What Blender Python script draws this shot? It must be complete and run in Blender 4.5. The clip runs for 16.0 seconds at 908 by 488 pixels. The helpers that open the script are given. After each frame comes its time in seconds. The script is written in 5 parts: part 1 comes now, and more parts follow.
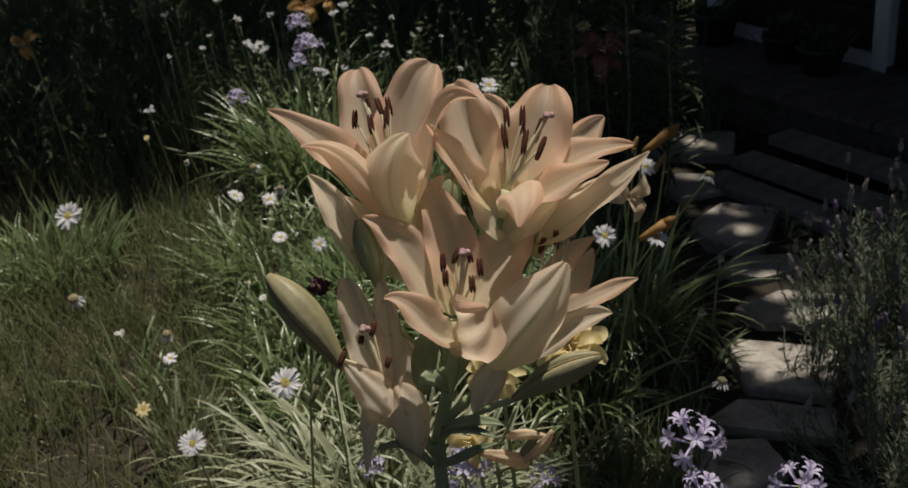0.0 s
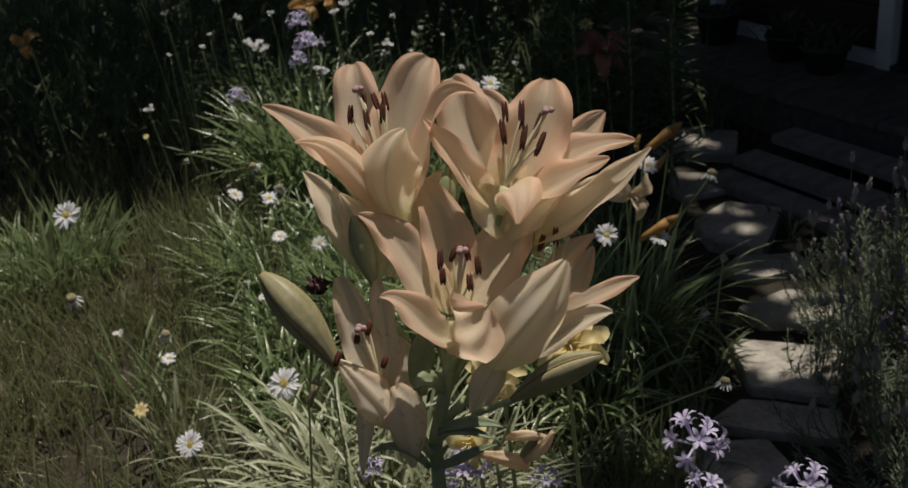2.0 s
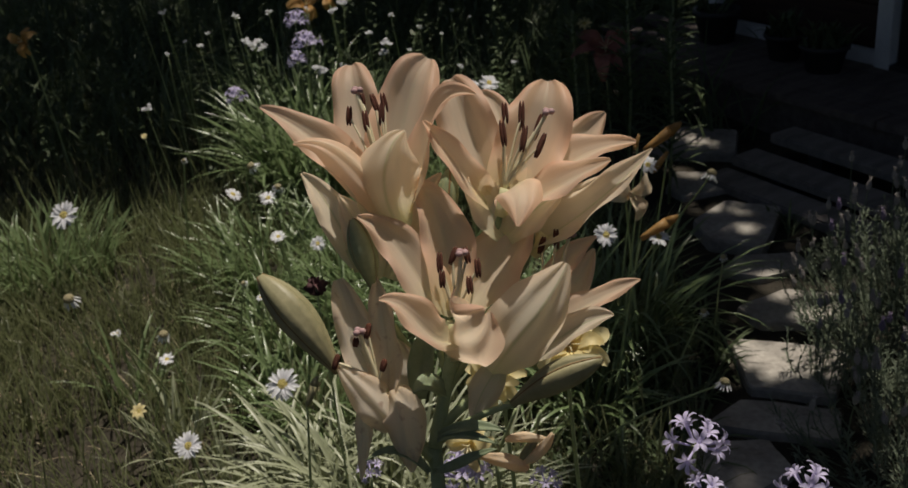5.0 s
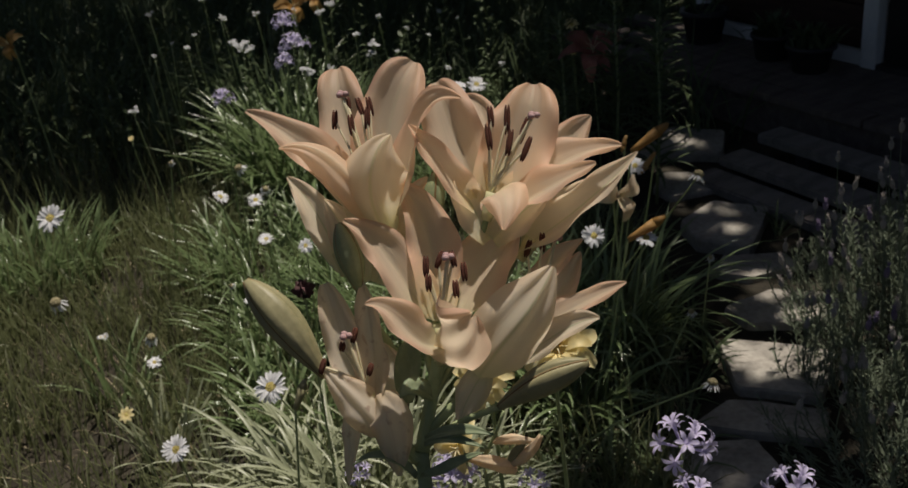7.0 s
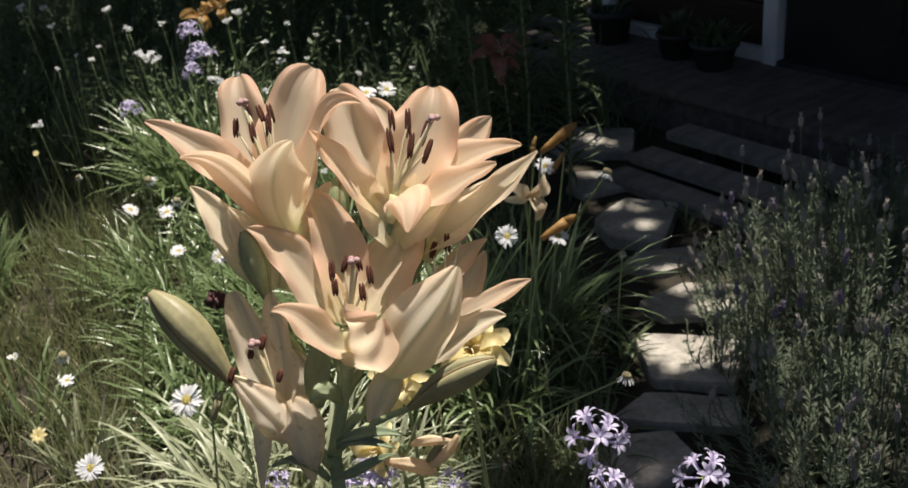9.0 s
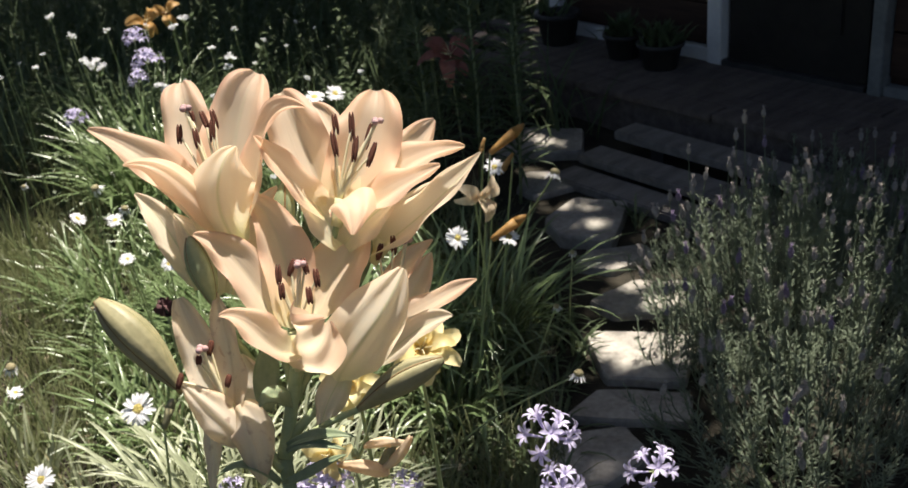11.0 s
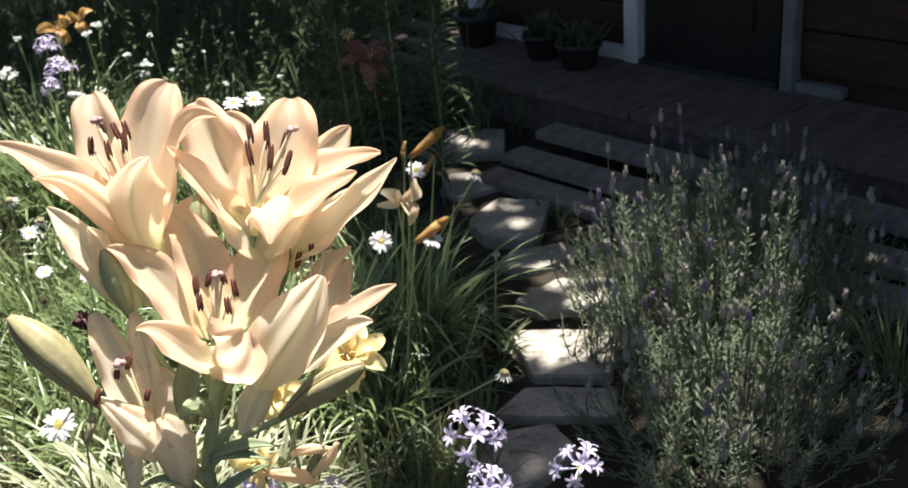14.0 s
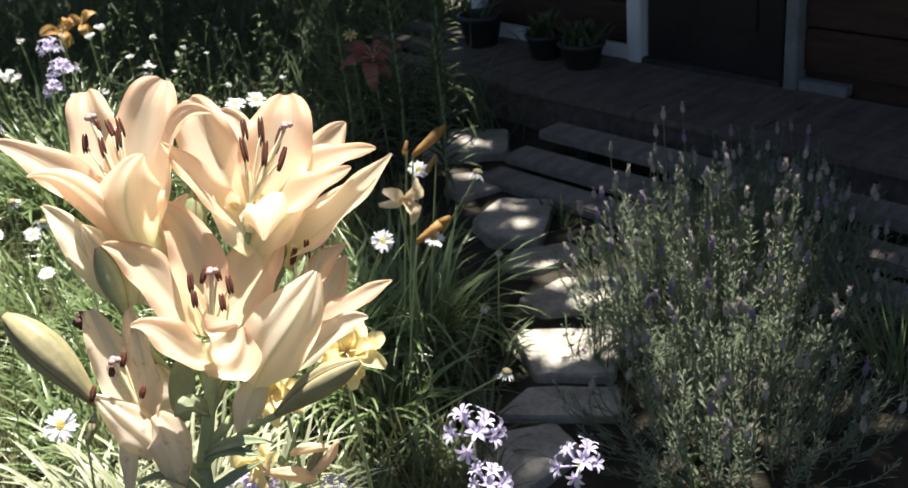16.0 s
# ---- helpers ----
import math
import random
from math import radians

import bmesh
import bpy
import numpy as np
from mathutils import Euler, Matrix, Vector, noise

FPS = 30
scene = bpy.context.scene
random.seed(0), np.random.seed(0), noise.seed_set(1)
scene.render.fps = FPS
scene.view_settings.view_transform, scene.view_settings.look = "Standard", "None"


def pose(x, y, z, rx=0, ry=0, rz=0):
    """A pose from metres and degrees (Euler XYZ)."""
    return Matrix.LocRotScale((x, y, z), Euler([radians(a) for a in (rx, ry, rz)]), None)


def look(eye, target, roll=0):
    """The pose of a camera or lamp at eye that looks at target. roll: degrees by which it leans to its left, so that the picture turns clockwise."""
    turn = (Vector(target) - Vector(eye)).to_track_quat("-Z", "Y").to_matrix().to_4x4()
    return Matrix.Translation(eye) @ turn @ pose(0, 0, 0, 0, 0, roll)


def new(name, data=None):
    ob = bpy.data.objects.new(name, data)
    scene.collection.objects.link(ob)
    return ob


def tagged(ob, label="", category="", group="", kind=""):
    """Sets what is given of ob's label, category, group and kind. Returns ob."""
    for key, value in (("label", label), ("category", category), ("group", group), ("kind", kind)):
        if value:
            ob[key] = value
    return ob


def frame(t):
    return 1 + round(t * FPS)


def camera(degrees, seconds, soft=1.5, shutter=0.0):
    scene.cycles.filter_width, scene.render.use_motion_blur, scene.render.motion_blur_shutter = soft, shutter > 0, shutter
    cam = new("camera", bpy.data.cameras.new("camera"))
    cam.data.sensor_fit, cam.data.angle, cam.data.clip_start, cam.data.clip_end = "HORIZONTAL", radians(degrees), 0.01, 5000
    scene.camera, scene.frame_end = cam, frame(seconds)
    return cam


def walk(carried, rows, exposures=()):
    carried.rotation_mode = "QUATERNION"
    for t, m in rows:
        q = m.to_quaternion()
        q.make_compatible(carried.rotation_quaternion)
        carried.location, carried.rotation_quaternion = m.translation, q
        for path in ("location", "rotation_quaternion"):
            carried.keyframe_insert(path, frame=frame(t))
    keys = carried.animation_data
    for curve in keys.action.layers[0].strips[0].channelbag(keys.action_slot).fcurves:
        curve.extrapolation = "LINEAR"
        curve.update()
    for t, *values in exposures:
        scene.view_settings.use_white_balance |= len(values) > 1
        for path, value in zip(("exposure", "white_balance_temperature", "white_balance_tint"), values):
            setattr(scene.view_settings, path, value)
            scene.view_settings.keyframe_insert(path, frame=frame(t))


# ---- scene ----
cam = camera(45.0, 16.0, 1.5)
cam.data.dof.use_dof, cam.data.dof.focus_distance, cam.data.dof.aperture_fstop = True, 0.92, 19.0
# seconds, x, y, z, then the turn in degrees
ROWS = [
    (0.0, -0.0199, -0.0096, 1.2518, 65.23, 4.31, 5.09),
    (0.5, -0.0188, -0.0054, 1.2491, 65.25, 4.37, 5.14),
    (1.0, -0.0177, -0.0013, 1.2464, 65.29, 4.46, 5.17),
    (1.5, -0.0166, 0.0029, 1.2437, 65.27, 4.41, 5.25),
    (2.0, -0.0180, 0.0050, 1.2430, 65.24, 4.39, 5.21),
    (2.5, -0.0193, 0.0070, 1.2423, 65.27, 4.45, 5.13),
    (3.0, -0.0207, 0.0091, 1.2417, 65.28, 4.40, 5.08),
    (3.5, -0.0220, 0.0112, 1.2410, 65.26, 4.36, 5.08),
    (4.0, -0.0213, 0.0114, 1.2416, 65.23, 4.36, 5.13),
    (6.5, -0.0179, 0.0125, 1.2446, 65.11, 4.38, 5.12),
    (7.0, -0.0172, 0.0127, 1.2452, 65.13, 4.35, 4.51),
    (7.5, -0.0142, 0.0109, 1.2453, 65.03, 4.36, 2.90),
    (8.0, -0.0112, 0.0091, 1.2455, 65.01, 4.42, 1.66),
    (8.5, -0.0081, 0.0073, 1.2456, 65.03, 4.41, 0.74),
    (9.0, -0.0051, 0.0054, 1.2457, 65.03, 4.43, -0.09),
    (11.5, 0.0028, -0.0045, 1.2482, 64.94, 4.46, -3.56),
    (12.0, 0.0044, -0.0065, 1.2486, 64.90, 4.44, -4.51),
    (12.5, 0.0060, -0.0085, 1.2491, 64.86, 4.47, -5.45),
    (13.0, 0.0067, -0.0080, 1.2500, 64.84, 4.48, -6.33),
    (13.5, 0.0075, -0.0074, 1.2509, 64.84, 4.43, -6.68),
    (14.0, 0.0083, -0.0068, 1.2518, 64.72, 4.26, -6.85),
    (14.5, 0.0090, -0.0062, 1.2527, 64.60, 4.33, -6.77),
    (15.0, 0.0114, -0.0065, 1.2504, 64.68, 4.41, -6.71),
    (15.5, 0.0138, -0.0068, 1.2481, 64.71, 4.56, -6.67),
    (16.0, 0.0162, -0.0071, 1.2458, 64.82, 4.68, -6.67),
]
# seconds, stops, kelvin, tint: the camera brightens and cools its picture as it turns to the shade
EXPOSURES = [(0.0, -0.36, 6580, 13), (4.0, -0.38, 6580, 13), (6.5, -0.38, 6580, 13), (7.0, -0.36, 6580, 13), (7.5, -0.28, 6570, 13), (8.0, 0.26, 6540, 12),
             (8.5, 0.52, 6520, 12), (9.2, 0.62, 6520, 12), (11.3, 1.1, 6480, 12), (12.5, 1.26, 6460, 12), (13.5, 1.43, 6440, 12), (14.5, 1.54, 6430, 12),
             (16.0, 1.57, 6420, 12)]
walk(cam, [(t, pose(x, y, z, rx, ry, rz)) for t, x, y, z, rx, ry, rz in ROWS], EXPOSURES)

# ---- daylight: high sun from beyond the flowers, through an unseen tree added for shade ----
SUN = Vector((0.12, 0.26, 0.95)).normalized()
world = bpy.data.worlds.new("sky")
scene.world = world
world.use_nodes = True
sky = world.node_tree.nodes.new("ShaderNodeTexSky")
sky.sky_type, sky.sun_disc = "NISHITA", False
sky.air_density, sky.dust_density = 0.8, 2.0
sky.sun_elevation = math.asin(SUN.z)
sky.sun_rotation = math.atan2(SUN.x, SUN.y)
world.node_tree.links.new(sky.outputs[0], world.node_tree.nodes["Background"].inputs[0])
world.node_tree.nodes["Background"].inputs[1].default_value = 0.034
sun = new("sun", bpy.data.lights.new("sun", "SUN"))
sun.data.energy, sun.data.angle, sun.data.color = 5.0, radians(0.8), (1.0, 0.93, 0.82)
sun.matrix_world = look(SUN * 20, (0, 0, 0))


# ---- materials ----
def matte(name, col, col2, scale=30, rough=0.6, trans=0.0, bump=0.2, island=0.0, trans_col=None, fine=6.0, spec=0.3, metal=0.0, streak=None):
    """Two tones mixed by noise at two scales, with relief; trans lets light through thin leaves and petals."""
    m = bpy.data.materials.new(name)
    m.use_nodes = True
    nt = m.node_tree
    n, l = nt.nodes, nt.links
    b = n["Principled BSDF"]
    tc = n.new("ShaderNodeTexCoord")
    mp = n.new("ShaderNodeMapping")
    l.new(tc.outputs["Object"], mp.inputs[0])
    if streak:
        mp.inputs["Scale"].default_value = streak
    big = n.new("ShaderNodeTexNoise")
    big.inputs["Scale"].default_value, big.inputs["Detail"].default_value = scale, 4
    small = n.new("ShaderNodeTexNoise")
    small.inputs["Scale"].default_value, small.inputs["Detail"].default_value = scale * fine, 3
    l.new(mp.outputs[0], big.inputs[0])
    l.new(mp.outputs[0], small.inputs[0])
    add = n.new("ShaderNodeMath")
    add.operation = "MULTIPLY_ADD"
    l.new(small.outputs[0], add.inputs[0])
    add.inputs[1].default_value = 0.5
    l.new(big.outputs[0], add.inputs[2])
    last = add
    if island:
        g = n.new("ShaderNodeNewGeometry")
        o = n.new("ShaderNodeObjectInfo")
        s = n.new("ShaderNodeMath")
        s.operation = "ADD"
        l.new(g.outputs["Random Per Island"], s.inputs[0])
        l.new(o.outputs["Random"], s.inputs[1])
        k = n.new("ShaderNodeMath")
        k.operation = "MULTIPLY_ADD"
        l.new(s.outputs[0], k.inputs[0])
        k.inputs[1].default_value = island
        l.new(add.outputs[0], k.inputs[2])
        last = k
    r = n.new("ShaderNodeValToRGB")
    r.color_ramp.elements[0].position, r.color_ramp.elements[0].color = 0.45, (*col, 1)
    r.color_ramp.elements[1].position, r.color_ramp.elements[1].color = 1.0 + island, (*col2, 1)
    l.new(last.outputs[0], r.inputs[0])
    l.new(r.outputs[0], b.inputs["Base Color"])
    b.inputs["Roughness"].default_value, b.inputs["Metallic"].default_value = rough, metal
    b.inputs["Specular IOR Level"].default_value = spec
    if bump:
        bp = n.new("ShaderNodeBump")
        bp.inputs["Strength"].default_value, bp.inputs["Distance"].default_value = bump, 0.002
        l.new(small.outputs[0], bp.inputs["Height"])
        l.new(bp.outputs[0], b.inputs["Normal"])
    if trans:
        t = n.new("ShaderNodeBsdfTranslucent")
        mix = n.new("ShaderNodeMixShader")
        mix.inputs[0].default_value = trans
        if trans_col:
            t.inputs[0].default_value = (*trans_col, 1)
        else:
            l.new(r.outputs[0], t.inputs[0])
        l.new(b.outputs[0], mix.inputs[1])
        l.new(t.outputs[0], mix.inputs[2])
        l.new(mix.outputs[0], n["Material Output"].inputs[0])
    return m


def petal_skin(name, mid, rim, base, trans, rough=0.5, spots=0.0, ribbed=0.22):
    """Petal tissue: cream along the middle, flushed towards rim and tip, green at the foot, with fine lengthwise veins."""
    m = bpy.data.materials.new(name)
    m.use_nodes = True
    nt = m.node_tree
    n, l = nt.nodes, nt.links
    b = n["Principled BSDF"]
    uv = n.new("ShaderNodeUVMap")
    uv.uv_map = "along"
    sep = n.new("ShaderNodeSeparateXYZ")
    l.new(uv.outputs[0], sep.inputs[0])

    def math_node(op, a, bb, c=None):
        k = n.new("ShaderNodeMath")
        k.operation = op
        for i, v in enumerate((a, bb, c)):
            if v is None:
                continue
            if isinstance(v, (int, float)):
                k.inputs[i].default_value = v
            else:
                l.new(v, k.inputs[i])
        return k.outputs[0]

    def mixed(f, a, bb):
        k = n.new("ShaderNodeMix")
        k.data_type = "RGBA"
        l.new(f, k.inputs[0])
        for i, v in ((6, a), (7, bb)):
            if isinstance(v, tuple):
                k.inputs[i].default_value = (*v, 1)
            else:
                l.new(v, k.inputs[i])
        return k.outputs[2]

    u = math_node("ABSOLUTE", math_node("MULTIPLY_ADD", sep.outputs[0], 2, -1), 0)
    tc = n.new("ShaderNodeTexCoord")
    cloud = n.new("ShaderNodeTexNoise")
    cloud.inputs["Scale"].default_value, cloud.inputs["Detail"].default_value = 45, 4
    l.new(tc.outputs["Object"], cloud.inputs[0])
    mp = n.new("ShaderNodeMapping")
    mp.inputs["Scale"].default_value = (34, 2.2, 1)
    l.new(uv.outputs[0], mp.inputs[0])
    vein = n.new("ShaderNodeTexNoise")
    vein.inputs["Scale"].default_value, vein.inputs["Detail"].default_value = 1.0, 2
    l.new(mp.outputs[0], vein.inputs[0])
    rimness = math_node("ADD", math_node("POWER", u, 2.2), math_node("MULTIPLY_ADD", cloud.outputs[0], 0.7, -0.35))
    rimness = math_node("MULTIPLY_ADD", math_node("POWER", sep.outputs[1], 3.0), 0.45, rimness)
    rimness = math_node("MINIMUM", math_node("MAXIMUM", rimness, 0.0), 1.0)
    col = mixed(rimness, mid, rim)
    foot = math_node("SUBTRACT", 1.0, math_node("MULTIPLY", sep.outputs[1], 3.2))
    foot = math_node("MULTIPLY", math_node("MAXIMUM", foot, 0.0), 0.75)
    col = mixed(foot, col, base)
    rib = math_node("MULTIPLY", math_node("MAXIMUM", math_node("SUBTRACT", 1.0, math_node("MULTIPLY", u, 13.0)), 0.0), ribbed)
    col = mixed(rib, col, base)
    streak = math_node("MULTIPLY", math_node("MAXIMUM", math_node("MULTIPLY_ADD", vein.outputs[0], 2.0, -0.9), 0.0), 0.09)
    col = mixed(streak, col, rim)
    if spots:
        sp = n.new("ShaderNodeTexNoise")
        sp.inputs["Scale"].default_value, sp.inputs["Detail"].default_value = 130, 3
        l.new(tc.outputs["Object"], sp.inputs[0])
        k = math_node("MULTIPLY", math_node("MINIMUM", math_node("MAXIMUM", math_node("MULTIPLY_ADD", sp.outputs[0], 7.0, -4.2), 0.0), 1.0), spots)
        col = mixed(k, col, (0.36, 0.20, 0.14))
    l.new(col, b.inputs["Base Color"])
    b.inputs["Roughness"].default_value, b.inputs["Specular IOR Level"].default_value = rough, 0.35
    bp = n.new("ShaderNodeBump")
    bp.inputs["Strength"].default_value, bp.inputs["Distance"].default_value = 0.35, 0.001
    l.new(vein.outputs[0], bp.inputs["Height"])
    l.new(bp.outputs[0], b.inputs["Normal"])
    t = n.new("ShaderNodeBsdfTranslucent")
    l.new(mixed(math_node("MULTIPLY_ADD", u, 0.1, 0.4), col, (0.97, 0.90, 0.71)), t.inputs[0])
    mix = n.new("ShaderNodeMixShader")
    mix.inputs[0].default_value = trans
    l.new(b.outputs[0], mix.inputs[1])
    l.new(t.outputs[0], mix.inputs[2])
    l.new(mix.outputs[0], n["Material Output"].inputs[0])
    return m


PETAL = petal_skin("petal_peach", (0.95, 0.79, 0.60), (0.93, 0.60, 0.43), (0.82, 0.79, 0.50), 0.60)
# outer skin with its green rib; the paler cream also paints in sunlight
PETAL_OUT_LIT = petal_skin("petal_outside_sunlit", (0.93, 0.85, 0.68), (0.91, 0.75, 0.57), (0.60, 0.64, 0.36), 0.57, ribbed=0.75)
PETAL_OLD = petal_skin("petal_wilted", (0.91, 0.83, 0.69), (0.82, 0.65, 0.49), (0.66, 0.52, 0.34), 0.6, 0.6, 0.75)
THROAT = matte("throat_cream", (0.66, 0.66, 0.36), (0.82, 0.78, 0.50), 40, 0.5, 0.3)
FILAMENT = matte("filament", (0.80, 0.73, 0.48), (0.90, 0.84, 0.62), 60, 0.4, 0.25, 0.05)
ANTHER = matte("anther_brown", (0.07, 0.022, 0.013), (0.17, 0.065, 0.04), 200, 0.85, 0, 0.5)
STIGMA = matte("stigma_mauve", (0.36, 0.22, 0.23), (0.52, 0.36, 0.34), 80, 0.7, 0.1)
BUD = matte("bud_skin", (0.23, 0.22, 0.115), (0.40, 0.365, 0.21), 30, 0.45, 0.12, 0.15)
BUD_GREEN = matte("bud_green", (0.20, 0.25, 0.13), (0.34, 0.38, 0.23), 30, 0.45, 0.1, 0.15)
BUD_SEAM = matte("bud_seam", (0.14, 0.10, 0.045), (0.26, 0.17, 0.08), 40, 0.6)
STEM = matte("lily_stem", (0.26, 0.33, 0.16), (0.42, 0.48, 0.26), 40, 0.45, 0.1, 0.1)
LEAF = matte("lily_leaf", (0.25, 0.32, 0.18), (0.42, 0.49, 0.32), 30, 0.45, 0.45, 0.2, spec=0.35)
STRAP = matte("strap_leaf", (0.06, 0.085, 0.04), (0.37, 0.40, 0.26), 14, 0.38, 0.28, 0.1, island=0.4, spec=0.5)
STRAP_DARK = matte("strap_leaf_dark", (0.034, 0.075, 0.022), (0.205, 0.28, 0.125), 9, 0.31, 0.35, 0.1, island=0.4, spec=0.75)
GRASS = matte("lawn_grass", (0.014, 0.028, 0.010), (0.175, 0.195, 0.09), 11, 0.40, 0.42, 0, island=0.7, spec=0.6)
STRAW = matte("dry_grass", (0.22, 0.18, 0.10), (0.45, 0.38, 0.24), 7, 0.6, 0.3, 0, island=0.3)
WEED = matte("weed_leaf", (0.035, 0.065, 0.028), (0.14, 0.185, 0.095), 5, 0.45, 0.35, 0, island=0.3)
SOIL = matte("soil", (0.012, 0.011, 0.008), (0.055, 0.047, 0.032), 14, 0.95, 0, 1.0, fine=12)
STONE = matte("path_stone", (0.17, 0.155, 0.135), (0.50, 0.47, 0.41), 8, 0.85, 0, 0.8, fine=9)
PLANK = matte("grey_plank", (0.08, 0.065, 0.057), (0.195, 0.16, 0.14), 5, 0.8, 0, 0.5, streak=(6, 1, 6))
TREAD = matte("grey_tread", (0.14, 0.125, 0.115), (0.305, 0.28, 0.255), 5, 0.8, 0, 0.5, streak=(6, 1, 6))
SIDING = matte("brown_siding", (0.025, 0.014, 0.010), (0.075, 0.042, 0.028), 4, 0.7, 0, 0.4, streak=(1, 1, 8))
WHITE = matte("white_paint", (0.60, 0.61, 0.62), (0.76, 0.76, 0.75), 12, 0.5, 0, 0.15)
DARKPOT = matte("dark_pot", (0.025, 0.025, 0.028), (0.07, 0.065, 0.06), 14, 0.55, 0, 0.3)
DOOR = matte("dark_door", (0.012, 0.011, 0.011), (0.03, 0.026, 0.022), 6, 0.5, 0, 0.2)
# white paint made grey: shade on the right post is put into the colour
SHADED_WHITE = matte("shaded_white_paint", (0.13, 0.14, 0.14), (0.24, 0.25, 0.24), 12, 0.7, 0, 0.3)
ROOFING = matte("roofing", (0.10, 0.09, 0.085), (0.2, 0.19, 0.18), 5, 0.9, 0, 0.5)
LAV = matte("lavender_leaf", (0.04, 0.06, 0.037), (0.225, 0.27, 0.185), 12, 0.65, 0.25, 0, island=0.5)
LAV_HEAD = matte("lavender_head", (0.17, 0.12, 0.22), (0.31, 0.25, 0.37), 80, 0.7, 0.2, 0.4, island=0.2)
LAV_SEED = matte("lavender_seed_head", (0.18, 0.165, 0.15), (0.46, 0.42, 0.395), 80, 0.8, 0.1, 0.4, island=0.2)
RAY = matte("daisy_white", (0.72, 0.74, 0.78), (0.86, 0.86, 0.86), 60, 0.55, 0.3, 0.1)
# daisy white made greyer: the far bed's shade is put into the colour
BLOOM = matte("blossom_dim_white", (0.46, 0.48, 0.50), (0.64, 0.65, 0.65), 60, 0.6, 0.3, 0.1)
DISC = matte("daisy_disc", (0.54, 0.43, 0.10), (0.72, 0.61, 0.22), 400, 0.8, 0, 1.0)
DISC_OLD = matte("daisy_disc_old", (0.36, 0.31, 0.16), (0.52, 0.46, 0.28), 400, 0.9, 0, 1.0)
LILAC = matte("lilac_petal", (0.50, 0.45, 0.70), (0.72, 0.67, 0.85), 60, 0.5, 0.35, 0.1)
YELLOW = matte("yellow_petal", (0.88, 0.72, 0.30), (0.92, 0.84, 0.52), 25, 0.5, 0.42, 0.15)
PEACH_OLD = matte("withered_petal", (0.80, 0.60, 0.38), (0.90, 0.77, 0.57), 40, 0.6, 0.4, 0.4)
ORANGE = matte("orange_petal", (0.40, 0.22, 0.06), (0.58, 0.37, 0.15), 25, 0.5, 0.35, 0.15)
RED = matte("red_petal", (0.24, 0.085, 0.075), (0.40, 0.18, 0.15), 25, 0.5, 0.3, 0.15)
DEAD = matte("dead_flower", (0.05, 0.025, 0.025), (0.14, 0.07, 0.07), 60, 0.8, 0, 0.5)
BARK = matte("bark", (0.07, 0.055, 0.04), (0.16, 0.13, 0.10), 10, 0.9, 0, 1.0)
CROWN = matte("tree_leaf", (0.04, 0.08, 0.02), (0.10, 0.15, 0.05), 4, 0.5, 0.3, 0, island=0.2)


# ---- mesh helpers ----
def mesh_of(name, verts, faces, mat, smooth=True):
    me = bpy.data.meshes.new(name)
    me.from_pydata([tuple(v) for v in verts], [], faces)
    me.materials.append(mat)
    if smooth:
        me.polygons.foreach_set("use_smooth", [True] * len(me.polygons))
    me.update()
    return me


def sheet(name, verts, faces, mat, across, seg):
    """A petal or leaf sheet with a map of where each point lies across and along it."""
    me = mesh_of(name, verts, faces, mat)
    lay = me.uv_layers.new(name="along")
    idx = np.zeros(len(me.loops), dtype=np.int32)
    me.loops.foreach_get("vertex_index", idx)
    lay.data.foreach_set("uv", np.stack([(idx % (across + 1)) / across, (idx // (across + 1)) / seg], 1).astype(np.float32).ravel())
    return me


def part(name, bm, material, parent, label="", smooth=True):
    me = bpy.data.meshes.new(name)
    bm.to_mesh(me)
    bm.free()
    me.materials.append(material)
    if smooth:
        me.polygons.foreach_set("use_smooth", [True] * len(me.polygons))
    return child(name, me, parent, label)


def child(name, me, parent, label=""):
    ob = new(name, me)
    ob.parent = parent
    if label:
        ob["label"] = label
    return ob


def thing(name, label, category, group="", kind="", m=None):
    ob = tagged(new(name), label, category, group, kind)
    if m is not None:
        ob.matrix_world = m
    return ob


def tube(bm, pts, r0, r1, sides=8):
    """A tapering tube along pts, closed at both ends."""
    pts = [Vector(p) for p in pts]
    rings = []
    for i, p in enumerate(pts):
        t = (pts[min(i + 1, len(pts) - 1)] - pts[max(i - 1, 0)]).normalized()
        a = t.orthogonal().normalized() if i == 0 else (rings[-1][1] - t * rings[-1][1].dot(t)).normalized()
        b = t.cross(a)
        r = r0 + (r1 - r0) * i / (len(pts) - 1)
        ring = [bm.verts.new(p + (a * math.cos(k * math.tau / sides) + b * math.sin(k * math.tau / sides)) * r) for k in range(sides)]
        rings.append((ring, a))
    for (u, _), (v, _) in zip(rings, rings[1:]):
        for k in range(sides):
            bm.faces.new((u[k], u[(k + 1) % sides], v[(k + 1) % sides], v[k]))
    bm.faces.new(rings[0][0][::-1])
    bm.faces.new(rings[-1][0])
    return bm


def bez(p, n):
    p = [Vector(q) for q in p]
    return [p[0] * (1 - s) ** 3 + p[1] * 3 * s * (1 - s) ** 2 + p[2] * 3 * s * s * (1 - s) + p[3] * s ** 3 for s in (i / n for i in range(n + 1))]


